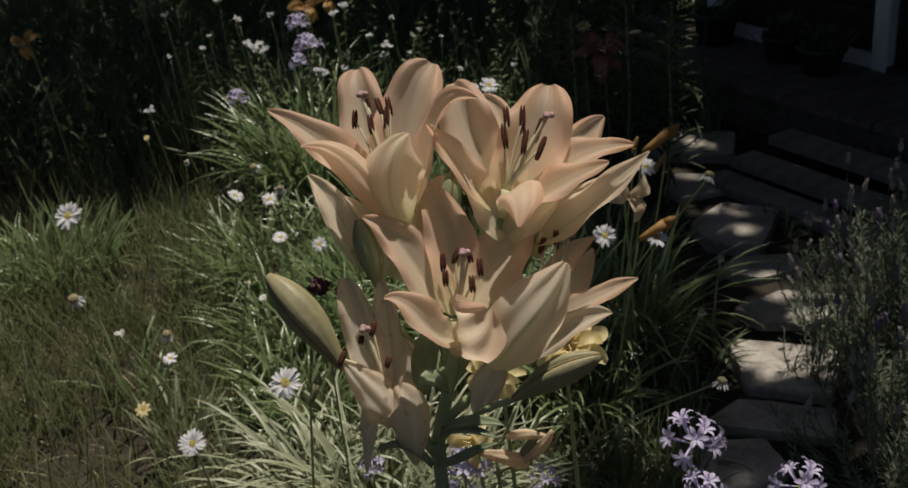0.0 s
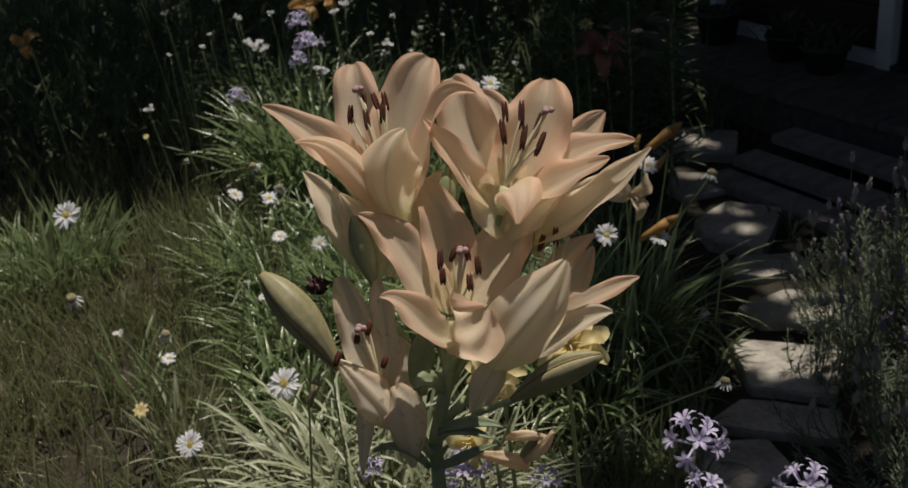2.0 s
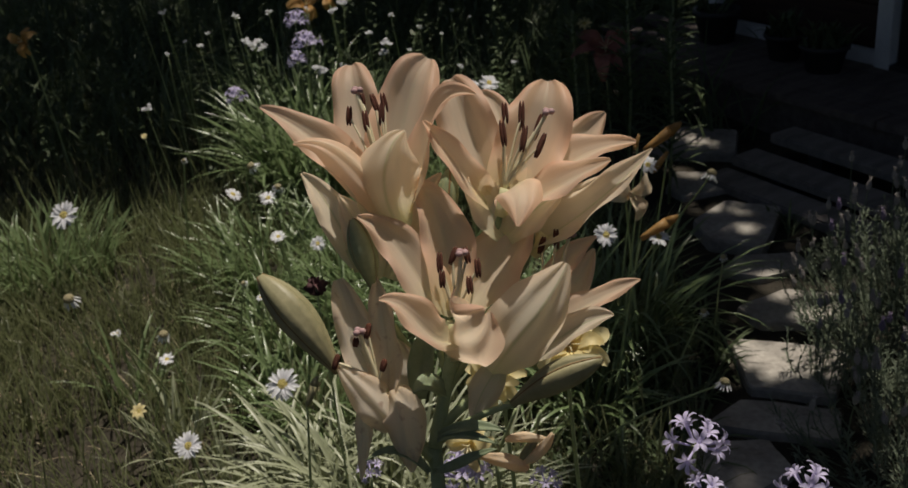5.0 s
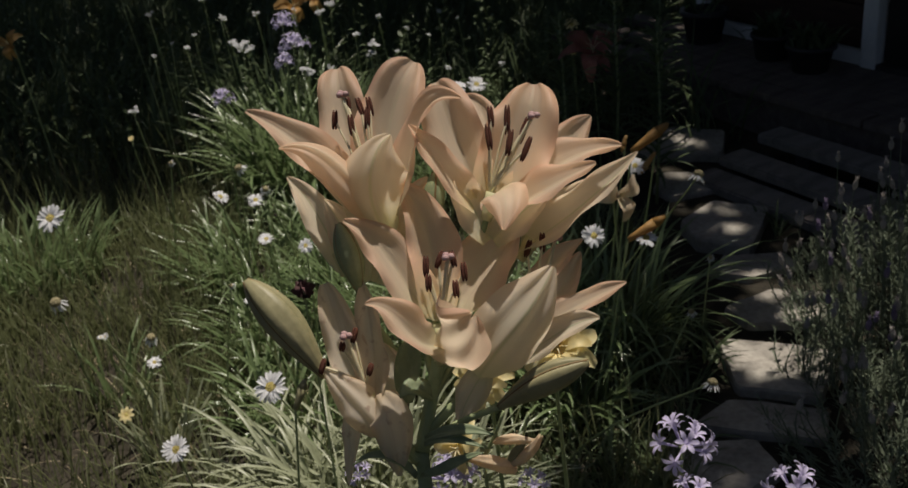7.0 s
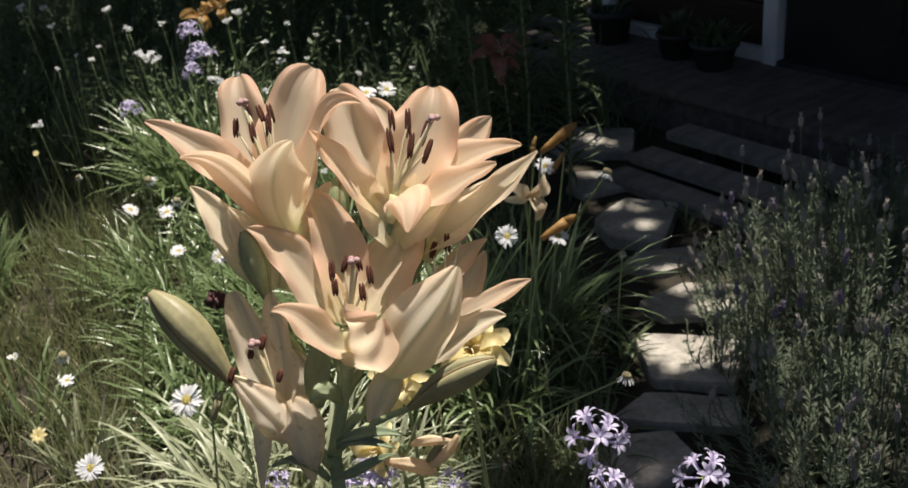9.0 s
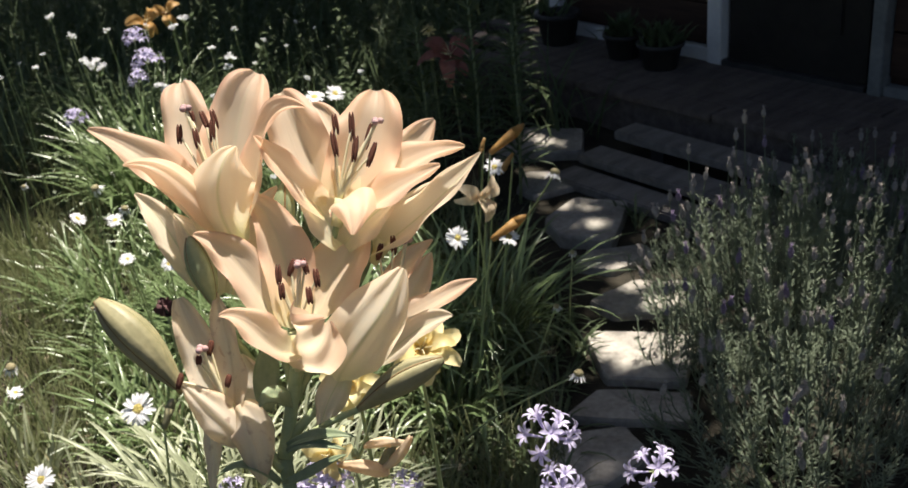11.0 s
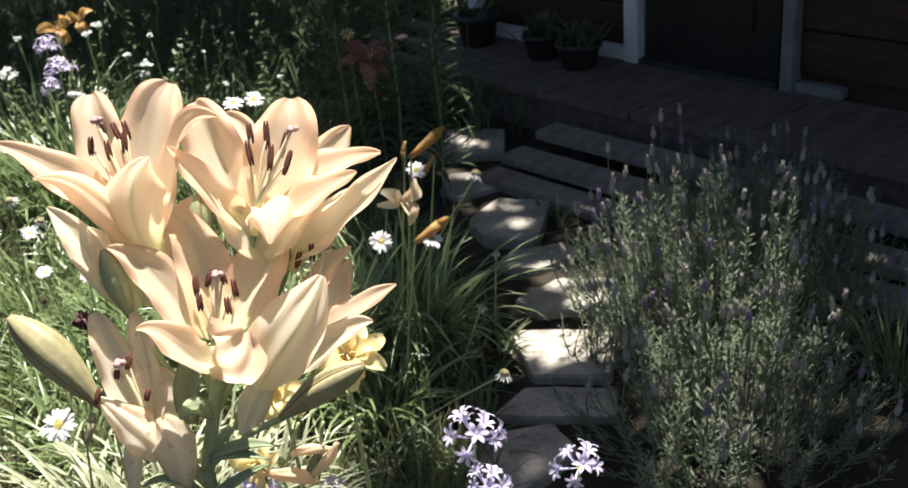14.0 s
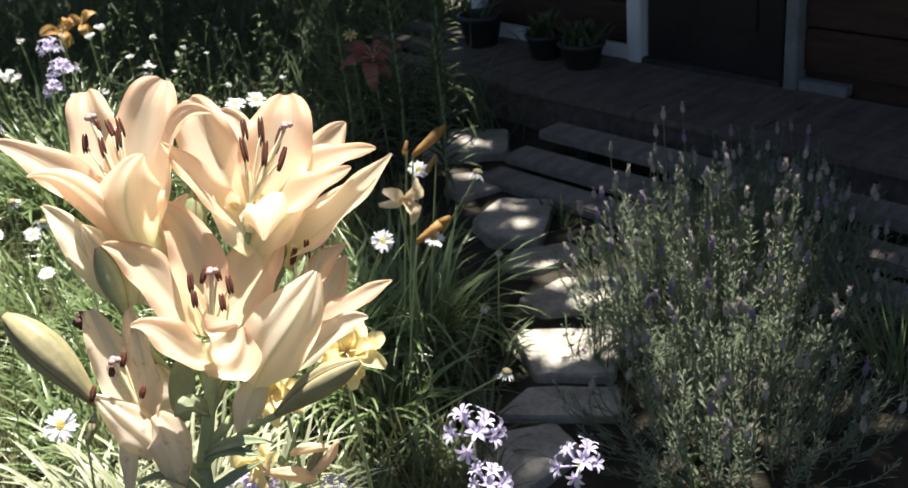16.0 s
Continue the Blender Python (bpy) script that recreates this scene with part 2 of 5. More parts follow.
def blob(bm, centre, radii, m=None, seg=10, rings=7):
    mm = Matrix.Translation(centre) @ (m if m is not None else Matrix()) @ Matrix.Diagonal((*radii, 1))
    bmesh.ops.create_uvsphere(bm, u_segments=seg, v_segments=rings, radius=1, matrix=mm)
    return bm


def box(bm, lo, hi, m=None, bevel=0.0):
    c = [(a + b) / 2 for a, b in zip(lo, hi)]
    s = [b - a for a, b in zip(lo, hi)]
    r = bmesh.ops.create_cube(bm, size=1, matrix=(m if m is not None else Matrix()) @ Matrix.Translation(c) @ Matrix.Diagonal((*s, 1)))
    if bevel:
        es = {e for v in r["verts"] for e in v.link_edges}
        bmesh.ops.bevel(bm, geom=list(es), offset=bevel, segments=2, affect="EDGES")
    return bm


def strips(base, az, length, width, lean, droop, seg=4, fold=0.25, taper=0.7):
    """Many blades at once: arrays of roots, headings, lengths, widths, first lean and added droop. Gives verts and faces."""
    n = len(az)
    h = np.stack([np.cos(az), np.sin(az), np.zeros(n)], 1)
    side = np.stack([-np.sin(az), np.cos(az), np.zeros(n)], 1)
    p = base.copy()
    rows = []
    for i in range(seg + 1):
        s = i / seg
        a = lean + droop * s ** 1.5
        if i:
            p = p + (h * np.sin(a)[:, None] + np.array([0, 0, 1.0]) * np.cos(a)[:, None]) * (length / seg)[:, None]
        w = width * (1 - s ** 2.5) ** taper * (0.55 + 0.45 * min(1, s * 4)) + 1e-4
        up = -h * np.cos(a)[:, None] + np.array([0, 0, 1.0]) * np.sin(a)[:, None]
        rows += [p + side * (w / 2)[:, None] + up * (w * fold)[:, None], p, p - side * (w / 2)[:, None] + up * (w * fold)[:, None]]
    k = len(rows)
    verts = np.stack(rows, 1).reshape(-1, 3)
    quad = []
    for i in range(seg):
        a = i * 3
        quad += [(a, a + 1, a + 4, a + 3), (a + 1, a + 2, a + 5, a + 4)]
    quad = np.array(quad)
    faces = (np.arange(n)[:, None, None] * k + quad[None]).reshape(-1, 4)
    return verts, faces.tolist()


rng = np.random.default_rng(7)


# ---- ground and path ----
def ground_height(x, y):
    return 0.02 * noise.noise(Vector((x * 1.3, y * 1.3, 0))) + 0.008 * noise.noise(Vector((x * 7, y * 7, 3)))


def build_ground():
    bm = bmesh.new()
    xs = [-300, -60, -15] + [-5 + 0.1 * i for i in range(101)] + [15, 60, 300]
    ys = [-300, -60, -15] + [-2 + 0.1 * i for i in range(101)] + [20, 60, 300]
    g = [[bm.verts.new((x, y, ground_height(x, y) - 0.012)) for x in xs] for y in ys]
    for j in range(len(ys) - 1):
        for i in range(len(xs) - 1):
            bm.faces.new((g[j][i], g[j][i + 1], g[j + 1][i + 1], g[j + 1][i]))
    tagged(part("ground", bm, SOIL, None), "dark garden soil with dry litter", "ground", kind="structure")


build_ground()


def stone(x, y, sx, sy, turn, top, thick=0.05, seed=0):
    """A flagstone with few straight, chipped sides, its upper face at top."""
    r = random.Random(seed)
    corners = []
    n = r.choice((4, 5, 5))
    for k in range(n):
        a = (k + 0.5 + r.uniform(-0.22, 0.22)) * math.tau / n
        c, s = math.cos(a), math.sin(a)
        q = 1 / max(abs(c), abs(s)) ** 0.9
        corners.append(Vector((c * q * sx / 2 * r.uniform(0.92, 1.08), s * q * sy / 2 * r.uniform(0.92, 1.08), 0)))
    rim = []
    for u, v in zip(corners, corners[1:] + corners[:1]):
        for f in (0.06, 0.36, 0.64, 0.94):
            rim.append(u.lerp(v, f) * r.uniform(0.985, 1.015))
    n = len(rim)
    bm = bmesh.new()
    low = [bm.verts.new(v * 1.01 - Vector((0, 0, thick))) for v in rim]
    mid = [bm.verts.new(v - Vector((0, 0, 0.006 + r.uniform(0, 0.004)))) for v in rim]
    up = [bm.verts.new(v * 0.975 + Vector((0, 0, r.uniform(-0.0015, 0.001)))) for v in rim]
    inner = [bm.verts.new(v * 0.55 + Vector((0, 0, r.uniform(-0.002, 0.003)))) for v in rim]
    c = bm.verts.new((0, 0, 0.001))
    for k in range(n):
        j = (k + 1) % n
        bm.faces.new((low[k], low[j], mid[j], mid[k]))
        bm.faces.new((mid[k], mid[j], up[j], up[k]))
        bm.faces.new((up[k], up[j], inner[j], inner[k]))
        bm.faces.new((inner[k], inner[j], c))
    ob = part("path_stone", bm, STONE, None, smooth=False)
    ob.matrix_world = pose(x, y, top, 0, 0, turn)
    return tagged(ob, "flat grey-brown stone slab of the garden path", "stone", "stones of the path")


STONES = [(0.405, 2.00, 0.28, 0.19, -14, 0.018, 0.05), (0.345, 1.83, 0.25, 0.12, -10, 0.008, 0.05), (0.245, 1.67, 0.21, 0.21, 20, 0.010, 0.05),
          (0.45, 2.27, 0.24, 0.17, -8, 0.012, 0.05), (0.40, 2.72, 0.24, 0.26, -20, 0.028, 0.06), (0.35, 3.38, 0.30, 0.24, -10, 0.022, 0.05),
          (0.43, 2.49, 0.22, 0.14, 10, 0.008, 0.05), (0.33, 3.05, 0.22, 0.20, 12, 0.010, 0.05), (0.20, 1.45, 0.22, 0.17, 8, 0.008, 0.05)]
for i, s in enumerate(STONES):
    stone(*s, seed=i + 3)


def pale_stone(x, y, d, seed):
    """A rounded pale rock behind the deck's end."""
    r = random.Random(seed)
    bm = blob(bmesh.new(), (0, 0, 0), (d * r.uniform(0.45, 0.6), d * 0.4, d * 0.26), None, 12, 8)
    for v in bm.verts:
        v.co *= 1 + 0.25 * noise.noise(v.co * (3.0 / d) + Vector((seed, 0, 0)))
    ob = part("rock", bm, STONE, None)
    ob.matrix_world = pose(x, y, d * 0.12, 0, 0, r.uniform(0, 180))
    tagged(ob, "pale rounded garden rock lying in the sun", "rock", "pale rocks beyond the deck")


for i, (x, y, d) in enumerate(((0.52, 5.30, 0.15), (0.62, 5.10, 0.13), (0.52, 5.10, 0.12), (0.66, 5.32, 0.15))):
    pale_stone(x, y, d, i)


# ---- the peach lily: petals as curved sheets on a middle line, in millimetres from the foot ----
lily = thing("lily", "tall peach lily with four open flowers, a wilting one and buds", "lily", m=pose(-0.129, 0.648, 0))


def petal_mesh(p, width, face, cup, curl, seg=14, across=8, flat=0.8, wave=0.06, ridges=0.0):
    """curl 1: blunt hood bent back at the tip; -1: slightly blunt; -2: broad lip that stays wide to a notched end; 0: pointed."""
    pts = bez([Vector(q) / 1000 for q in p], seg)
    w = width / 1000
    face = Vector(face).normalized()
    ph = sum(p[0]) + sum(p[3])
    V, F = [], []
    for i, c in enumerate(pts):
        s = i / seg
        t = (pts[min(i + 1, seg)] - pts[max(i - 1, 0)]).normalized()
        side = t.cross(face).normalized()
        up = side.cross(t).normalized()
        prof = math.sin(math.pi * min(0.985, 0.13 + s * 0.855) ** (1.06 if curl > 0 else 1.15 if curl == -2 else 0.9)) ** (0.46 if curl > 0 else 0.7 if curl == -2 else 0.62 if curl == -1 else flat)
        late = max(0.0, s - 0.45) / 0.55
        c = c - up * (max(curl, 0) * 0.010 * max(0, s - 0.72) ** 2 / 0.0784)
        for j in range(across + 1):
            u = 2 * j / across - 1
            dip = cup * (u * u - 0.35 * math.exp(-(u * 5) ** 2)) * prof * w * 0.8
            groove = ridges * w * prof * (0.055 * math.cos(u * 9.5) * (0.3 + late) - (0.10 * late * late + 0.02) * math.exp(-(u * 6) ** 2))
            rip = wave * w * abs(u) ** 3 * math.sin(s * 13 + ph + u * 2) * prof
            roll = (0.09 + 0.05 * ridges * math.sin(s * 7 + ph)) * w * abs(u) ** 7 * prof * (0.4 + s)
            notch = t * (-0.10 * w * math.exp(-(u * 6) ** 2) if curl == -2 and i == seg else 0.0)
            V.append(c + side * (u * prof * w / 2) + up * (dip + rip - roll + groove) + notch)
    for i in range(seg):
        for j in range(across):
            a = i * (across + 1) + j
            F.append((a, a + 1, a + across + 2, a + across + 1))
    return V, F


def petal(parent, p0, p1, p2, p3, width, face, cup, mat, curl):
    V, F = petal_mesh((p0, p1, p2, p3), width, face, cup, curl, 24, 18, wave=0.16 if mat is PETAL_OLD else 0.10, ridges=1.0)
    return child("petal", sheet("petal", V, F, mat, 18, 24), parent)


def flower_base(p, q, mat):
    p, q = Vector(p) / 1000, Vector(q) / 1000
    bm = tube(bmesh.new(), [p - (q - p) * 0.4, p, p + (q - p) * 0.5, q], 0.004, 0.0065, 10)
    return part("flower", bm, mat, lily, "open peach flower with dark anthers")


def stamen(parent, thr, a, b):
    thr, a, b = (Vector(v) / 1000 for v in (thr, a, b))
    m = a * 0.45 + b * 0.55
    bow = (m - thr).length * 0.08
    part("filament", tube(bmesh.new(), bez([thr, thr * 0.6 + m * 0.4 + Vector((0, 0, bow)), thr * 0.25 + m * 0.75 + Vector((0, 0, bow)), m], 7), 0.0013, 0.0008, 6), FILAMENT, parent)
    d = (b - a)
    bm = bmesh.new()
    rot = d.to_track_quat("Z", "Y").to_matrix().to_4x4()
    for k in (-1, 1):
        blob(bm, rot @ Vector((0.0011 * k, 0, 0)), (0.0014, 0.0018, d.length / 2), rot, 8, 8)
    ob = part("anther", bm, ANTHER, parent, "dark brown anther")
    ob.location = (a + b) / 2


def pistil(parent, thr, p):
    thr, p = Vector(thr) / 1000, Vector(p) / 1000
    part("style", tube(bmesh.new(), bez([thr, thr * 0.65 + p * 0.35, thr * 0.3 + p * 0.7, p], 7), 0.0022, 0.0014, 8), FILAMENT, parent)
    bm = bmesh.new()
    for k in range(3):
        blob(bm, p + Vector((0.0026 * math.cos(k * 2.09), 0.0026 * math.sin(k * 2.09), 0)), (0.0028, 0.0028, 0.0024), None, 8, 6)
    part("stigma", bm, STIGMA, parent, "mauve three-lobed stigma")


def bud(tip, base, width, mat):
    """A closed bud of six lobes, fattest past its middle."""
    tip, base = Vector(tip) / 1000, Vector(base) / 1000
    d = tip - base
    rot = d.to_track_quat("Z", "Y").to_matrix()
    bend = rot @ Vector((0, 1, 0)) * d.length * 0.035
    bm = bmesh.new()
    S, N = 16, 36
    rings = []
    for i in range(S + 1):
        s = i / S
        r = width / 2000 * (math.sin(math.pi * (0.06 + 0.90 * s ** 1.15)) ** 0.8 * (0.75 + 0.3 * s))
        c = base + d * s + bend * math.sin(math.pi * s)
        ring = []
        for k in range(N):
            a = k * math.tau / N
            lobe = 1 - 0.26 * max(0, math.cos(3 * a)) ** 8 - 0.05 * max(0, -math.cos(3 * a)) ** 14
            ring.append(bm.verts.new(c + rot @ Vector((math.cos(a) * r * lobe, math.sin(a) * r * lobe, 0))))
        rings.append(ring)
    for u, v in zip(rings, rings[1:]):
        for k in range(N):
            bm.faces.new((u[k], u[(k + 1) % N], v[(k + 1) % N], v[k]))
    bm.faces.new(rings[0][::-1])
    bm.faces.new(rings[-1])
    ob = part("bud", bm, mat, lily, "closed pale olive bud" if mat is BUD else "closed green bud")
    for k in range(3):
        a = k * math.tau / 3
        line = [base + d * s + bend * math.sin(math.pi * s) + rot @ Vector((math.cos(a), math.sin(a), 0)) * (width / 2000 * 0.77 * (math.sin(math.pi * (0.06 + 0.90 * s ** 1.15)) ** 0.8 * (0.75 + 0.3 * s)))
                for s in (j / 12 for j in range(13))]
        part("seam", tube(bmesh.new(), line, 0.0008, 0.0011, 5), BUD_SEAM, ob)


def stalk(pts, r0, r1):
    part("stalk", tube(bmesh.new(), bez([Vector(p) / 1000 for p in pts], 10), r0 / 2000, r1 / 2000, 10), STEM, lily)


def lily_leaf(p0, p1, p2, p3, width, face, cup):
    V, F = petal_mesh((p0, p1, p2, p3), width, face, cup, 0, 12, 6, 1.0, 0.02)
    ob = child("leaf", mesh_of("leaf", V, F, LEAF), lily)
    so = ob.modifiers.new("thickness", "SOLIDIFY")
    so.thickness, so.offset = 0.0007, 0


part("stem", tube(bmesh.new(), [(0, 0, -0.03), (-0.004, 0.004, 0.2), (0.003, 0.0, 0.45), (-0.000, 0.024, 0.772)], 0.0065, 0.0052, 12), STEM, lily)
for k in range(26):
    z = 0.12 + k * 0.017
    a = k * 2.4
    c, s = math.cos(a), math.sin(a)
    lily_leaf((3 * c, 3 * s, z * 1000), (35 * c, 35 * s, z * 1000 + 22), (70 * c, 70 * s, z * 1000 + 18), (105 * c, 105 * s, z * 1000 - 14), 15, (-0.2 * c, -0.2 * s, 1), 0.25)
# left upper flower
flower_a = flower_base((-24, 104, 916), (-32, 113, 935), THROAT)
petal(flower_a, (-30, 107, 922), (-59, 128, 952), (-94, 150, 982), (-132, 160, 995), 36, (0.31, -0.54, 0.77), 0.35, PETAL, 0)
petal(flower_a, (-34, 117, 919), (-51, 151, 955), (-63, 184, 999), (-68, 201, 1018), 42, (-0.05, -0.90, 0.42), 0.28, PETAL, 1)
petal(flower_a, (-29, 116, 918), (-31, 153, 961), (-17, 177, 1002), (-3, 192, 1022), 50, (-0.05, -0.90, 0.42), 0.32, PETAL, 1)
petal(flower_a, (-17, 106, 921), (-1, 127, 968), (2, 145, 1018), (39, 122, 1009), 29, (-0.59, -0.41, 0.70), 0.3, PETAL, 0)
petal(flower_a, (-20, 101, 910), (-39, 91, 947), (-25, 100, 983), (-13, 112, 987), 50, (0.07, -0.83, 0.60), -0.38, PETAL_OUT_LIT, 0)
petal(flower_a, (-25, 100, 920), (-41, 102, 957), (-64, 113, 990), (-97, 111, 981), 26, (0.22, -0.49, 0.86), -0.3, PETAL, 0)
stamen(flower_a, (-29, 110, 928), (-59, 146, 997), (-60, 140, 983))
stamen(flower_a, (-29, 110, 928), (-50, 152, 1005), (-49, 147, 994))
stamen(flower_a, (-29, 110, 928), (-47, 140, 995), (-45, 133, 980))
stamen(flower_a, (-29, 110, 928), (-42, 149, 1005), (-37, 142, 992))
stamen(flower_a, (-29, 110, 928), (-34, 150, 1005), (-31, 144, 991))
stamen(flower_a, (-29, 110, 928), (-33, 141, 1000), (-34, 134, 984))
pistil(flower_a, (-29, 110, 928), (-53, 149, 1008))
# right upper flower
flower_b = flower_base((54, 108, 924), (59, 114, 937), THROAT)
petal(flower_b, (57, 115, 925), (73, 136, 951), (89, 156, 983), (90, 173, 1005), 54, (-0.05, -0.90, 0.42), 0.32, PETAL, 1)
petal(flower_b, (49, 116, 927), (33, 147, 956), (23, 168, 988), (13, 180, 1007), 46, (-0.05, -0.90, 0.42), 0.3, PETAL, 1)
petal(flower_b, (45, 111, 927), (29, 108, 950), (16, 115, 974), (-1, 124, 990), 25, (0.49, -0.65, 0.57), 0.35, PETAL, 0)
petal(flower_b, (66, 114, 926), (95, 134, 949), (124, 140, 964), (154, 137, 962), 36, (-0.27, -0.35, 0.86), 0.3, PETAL, 0)
petal(flower_b, (62, 103, 925), (86, 98, 941), (110, 103, 954), (134, 105, 961), 34, (-0.27, -0.35, 0.86), 0.3, PETAL, 0)
petal(flower_b, (60, 104, 940), (65, 89, 953), (74, 71, 955), (68, 54, 934), 36, (0.05, -0.62, 0.78), 0.0, PETAL, 0)
petal(flower_b, (53, 129, 932), (57, 173, 968), (51, 192, 984), (35, 200, 987), 22, (-0.05, -0.90, 0.42), 0.2, PETAL, 0)
petal(flower_b, (84, 137, 930), (104, 161, 947), (120, 173, 963), (133, 181, 971), 32, (-0.05, -0.90, 0.42), 0.2, PETAL, 0)
petal(flower_b, (55, 105, 904), (45, 108, 924), (39, 111, 940), (31, 117, 952), 32, (0.3, -0.75, 0.6), 0.2, PETAL_OUT_LIT, 0)
petal(flower_b, (56, 104, 904), (69, 104, 919), (83, 104, 930), (100, 107, 938), 30, (-0.2, -0.75, 0.6), 0.2, PETAL_OUT_LIT, 0)
stamen(flower_b, (56, 114, 937), (58, 141, 996), (59, 134, 981))
stamen(flower_b, (56, 114, 937), (56, 130, 986), (58, 121, 968))
stamen(flower_b, (56, 114, 937), (71, 142, 996), (70, 133, 975))
stamen(flower_b, (56, 114, 937), (74, 127, 982), (70, 118, 964))
stamen(flower_b, (56, 114, 937), (86, 135, 988), (79, 127, 970))
stamen(flower_b, (56, 114, 937), (88, 123, 977), (80, 116, 960))
pistil(flower_b, (56, 114, 937), (90, 132, 990))
# flower turned away behind the right one
flower_c = flower_base((78, 117, 885), (86, 121, 895), THROAT)
petal(flower_c, (73, 118, 889), (103, 121, 907), (134, 132, 925), (166, 143, 954), 35, (-0.38, -0.39, 0.78), 0.3, PETAL_OUT_LIT, 0)
petal(flower_c, (71, 122, 884), (89, 134, 901), (114, 146, 918), (135, 156, 929), 26, (-0.05, -0.90, 0.42), 0.2, PETAL_OUT_LIT, 0)
# centre flower
flower_d = flower_base((16, 49, 840), (19, 53, 860), THROAT)
petal(flower_d, (15, 55, 864), (16, 92, 895), (12, 112, 927), (-14, 118, 948), 40, (0.36, -0.81, 0.44), 0.3, PETAL, 0)
petal(flower_d, (10, 56, 866), (-9, 73, 888), (-21, 89, 920), (-51, 90, 930), 37, (0.49, -0.65, 0.57), 0.3, PETAL, 0)
petal(flower_d, (25, 58, 860), (38, 87, 875), (56, 103, 902), (77, 113, 914), 55, (-0.33, -0.74, 0.49), 0.3, PETAL, 0)
petal(flower_d, (46, 32, 831), (60, 28, 859), (87, 32, 880), (101, 57, 903), 52, (0.13, -0.96, 0.32), -0.3, PETAL_OUT_LIT, -1)
petal(flower_d, (16, 52, 859), (19, 31, 860), (33, 10, 870), (47, 13, 891), 58, (0.0, -0.96, 0.28), -0.06, PETAL, -2)
petal(flower_d, (18, 43, 852), (2, 27, 854), (-7, 38, 892), (-32, 40, 887), 31, (0.16, -0.35, 0.92), 0.34, PETAL, 0)
petal(flower_d, (50, 45, 828), (40, 38, 818), (33, 33, 806), (28, 29, 791), 24, (-0.2, -0.95, 0.2), -0.2, PETAL_OUT_LIT, 0)
stamen(flower_d, (20, 52, 865), (10, 70, 909), (10, 63, 895))
stamen(flower_d, (20, 52, 865), (12, 60, 899), (12, 55, 887))
stamen(flower_d, (20, 52, 865), (22, 73, 911), (17, 68, 899))
stamen(flower_d, (20, 52, 865), (28, 73, 911), (31, 67, 900))
stamen(flower_d, (20, 52, 865), (37, 66, 905), (38, 60, 892))
stamen(flower_d, (20, 52, 865), (31, 58, 895), (32, 52, 883))
pistil(flower_d, (20, 52, 865), (26, 67, 909))
# flower at the side, half hidden
flower_e = flower_base((74, 74, 830), (84, 78, 839), THROAT)
petal(flower_e, (72, 75, 832), (101, 82, 851), (127, 91, 861), (154, 94, 870), 26, (-0.27, -0.35, 0.86), 0.25, PETAL, 0)
petal(flower_e, (79, 81, 833), (97, 97, 847), (112, 112, 868), (121, 124, 882), 25, (-0.05, -0.90, 0.42), 0.25, PETAL, 0)
petal(flower_e, (74, 87, 845), (88, 99, 873), (103, 111, 887), (123, 119, 895), 22, (-0.32, -0.70, 0.59), 0.25, PETAL, 0)
petal(flower_e, (65, 64, 819), (87, 62, 837), (114, 68, 857), (133, 66, 856), 27, (-0.20, -0.45, 0.87), 0.3, PETAL_OUT_LIT, 0)
stamen(flower_e, (84, 84, 841), (84, 112, 899), (80, 106, 887))
stamen(flower_e, (84, 84, 841), (93, 114, 904), (93, 107, 890))
pistil(flower_e, (84, 84, 841), (103, 116, 898))
# flower facing away below the left one
flower_f = flower_base((-62, 120, 876), (-65, 126, 888), THROAT)
petal(flower_f, (-60, 120, 876), (-75, 133, 901), (-85, 149, 923), (-108, 163, 938), 28, (0.35, -0.85, 0.35), 0.3, PETAL_OUT_LIT, 0)
petal(flower_f, (-45, 115, 866), (-53, 116, 892), (-62, 128, 917), (-74, 135, 929), 29, (0.15, -0.92, 0.41), -0.3, PETAL_OUT_LIT, 0)
petal(flower_f, (-26, 121, 881), (-16, 131, 905), (-11, 146, 925), (5, 156, 936), 21, (0.15, -0.92, 0.41), 0.3, PETAL, 0)
petal(flower_f, (-37, 114, 866), (-25, 131, 891), (-18, 140, 911), (-12, 147, 927), 23, (0.15, -0.92, 0.41), -0.3, PETAL_OUT_LIT, 0)
# wilting flower
flower_g = flower_base((-35, 39, 800), (-39, 39, 811), THROAT)
petal(flower_g, (-34, 37, 796), (-48, 52, 816), (-59, 71, 846), (-71, 86, 881), 31, (0.21, -0.89, 0.49), 0.3, PETAL_OLD, 1)
petal(flower_g, (-34, 35, 803), (-32, 52, 830), (-36, 69, 855), (-43, 91, 881), 27, (-0.29, -0.84, 0.53), 0.35, PETAL_OLD, 0)
petal(flower_g, (-18, 46, 793), (-18, 59, 808), (-22, 70, 820), (-29, 76, 834), 23, (-0.05, -0.90, 0.42), 0.2, PETAL_OLD, 0)
petal(flower_g, (-27, 21, 792), (-36, 24, 808), (-51, 32, 821), (-70, 45, 833), 31, (0.28, -0.82, 0.50), -0.22, PETAL_OLD, 0)
petal(flower_g, (-30, 34, 814), (-19, 18, 810), (-15, 7, 792), (-15, 5, 764), 31, (0.15, -0.97, 0.20), -0.3, PETAL_OLD, -1)
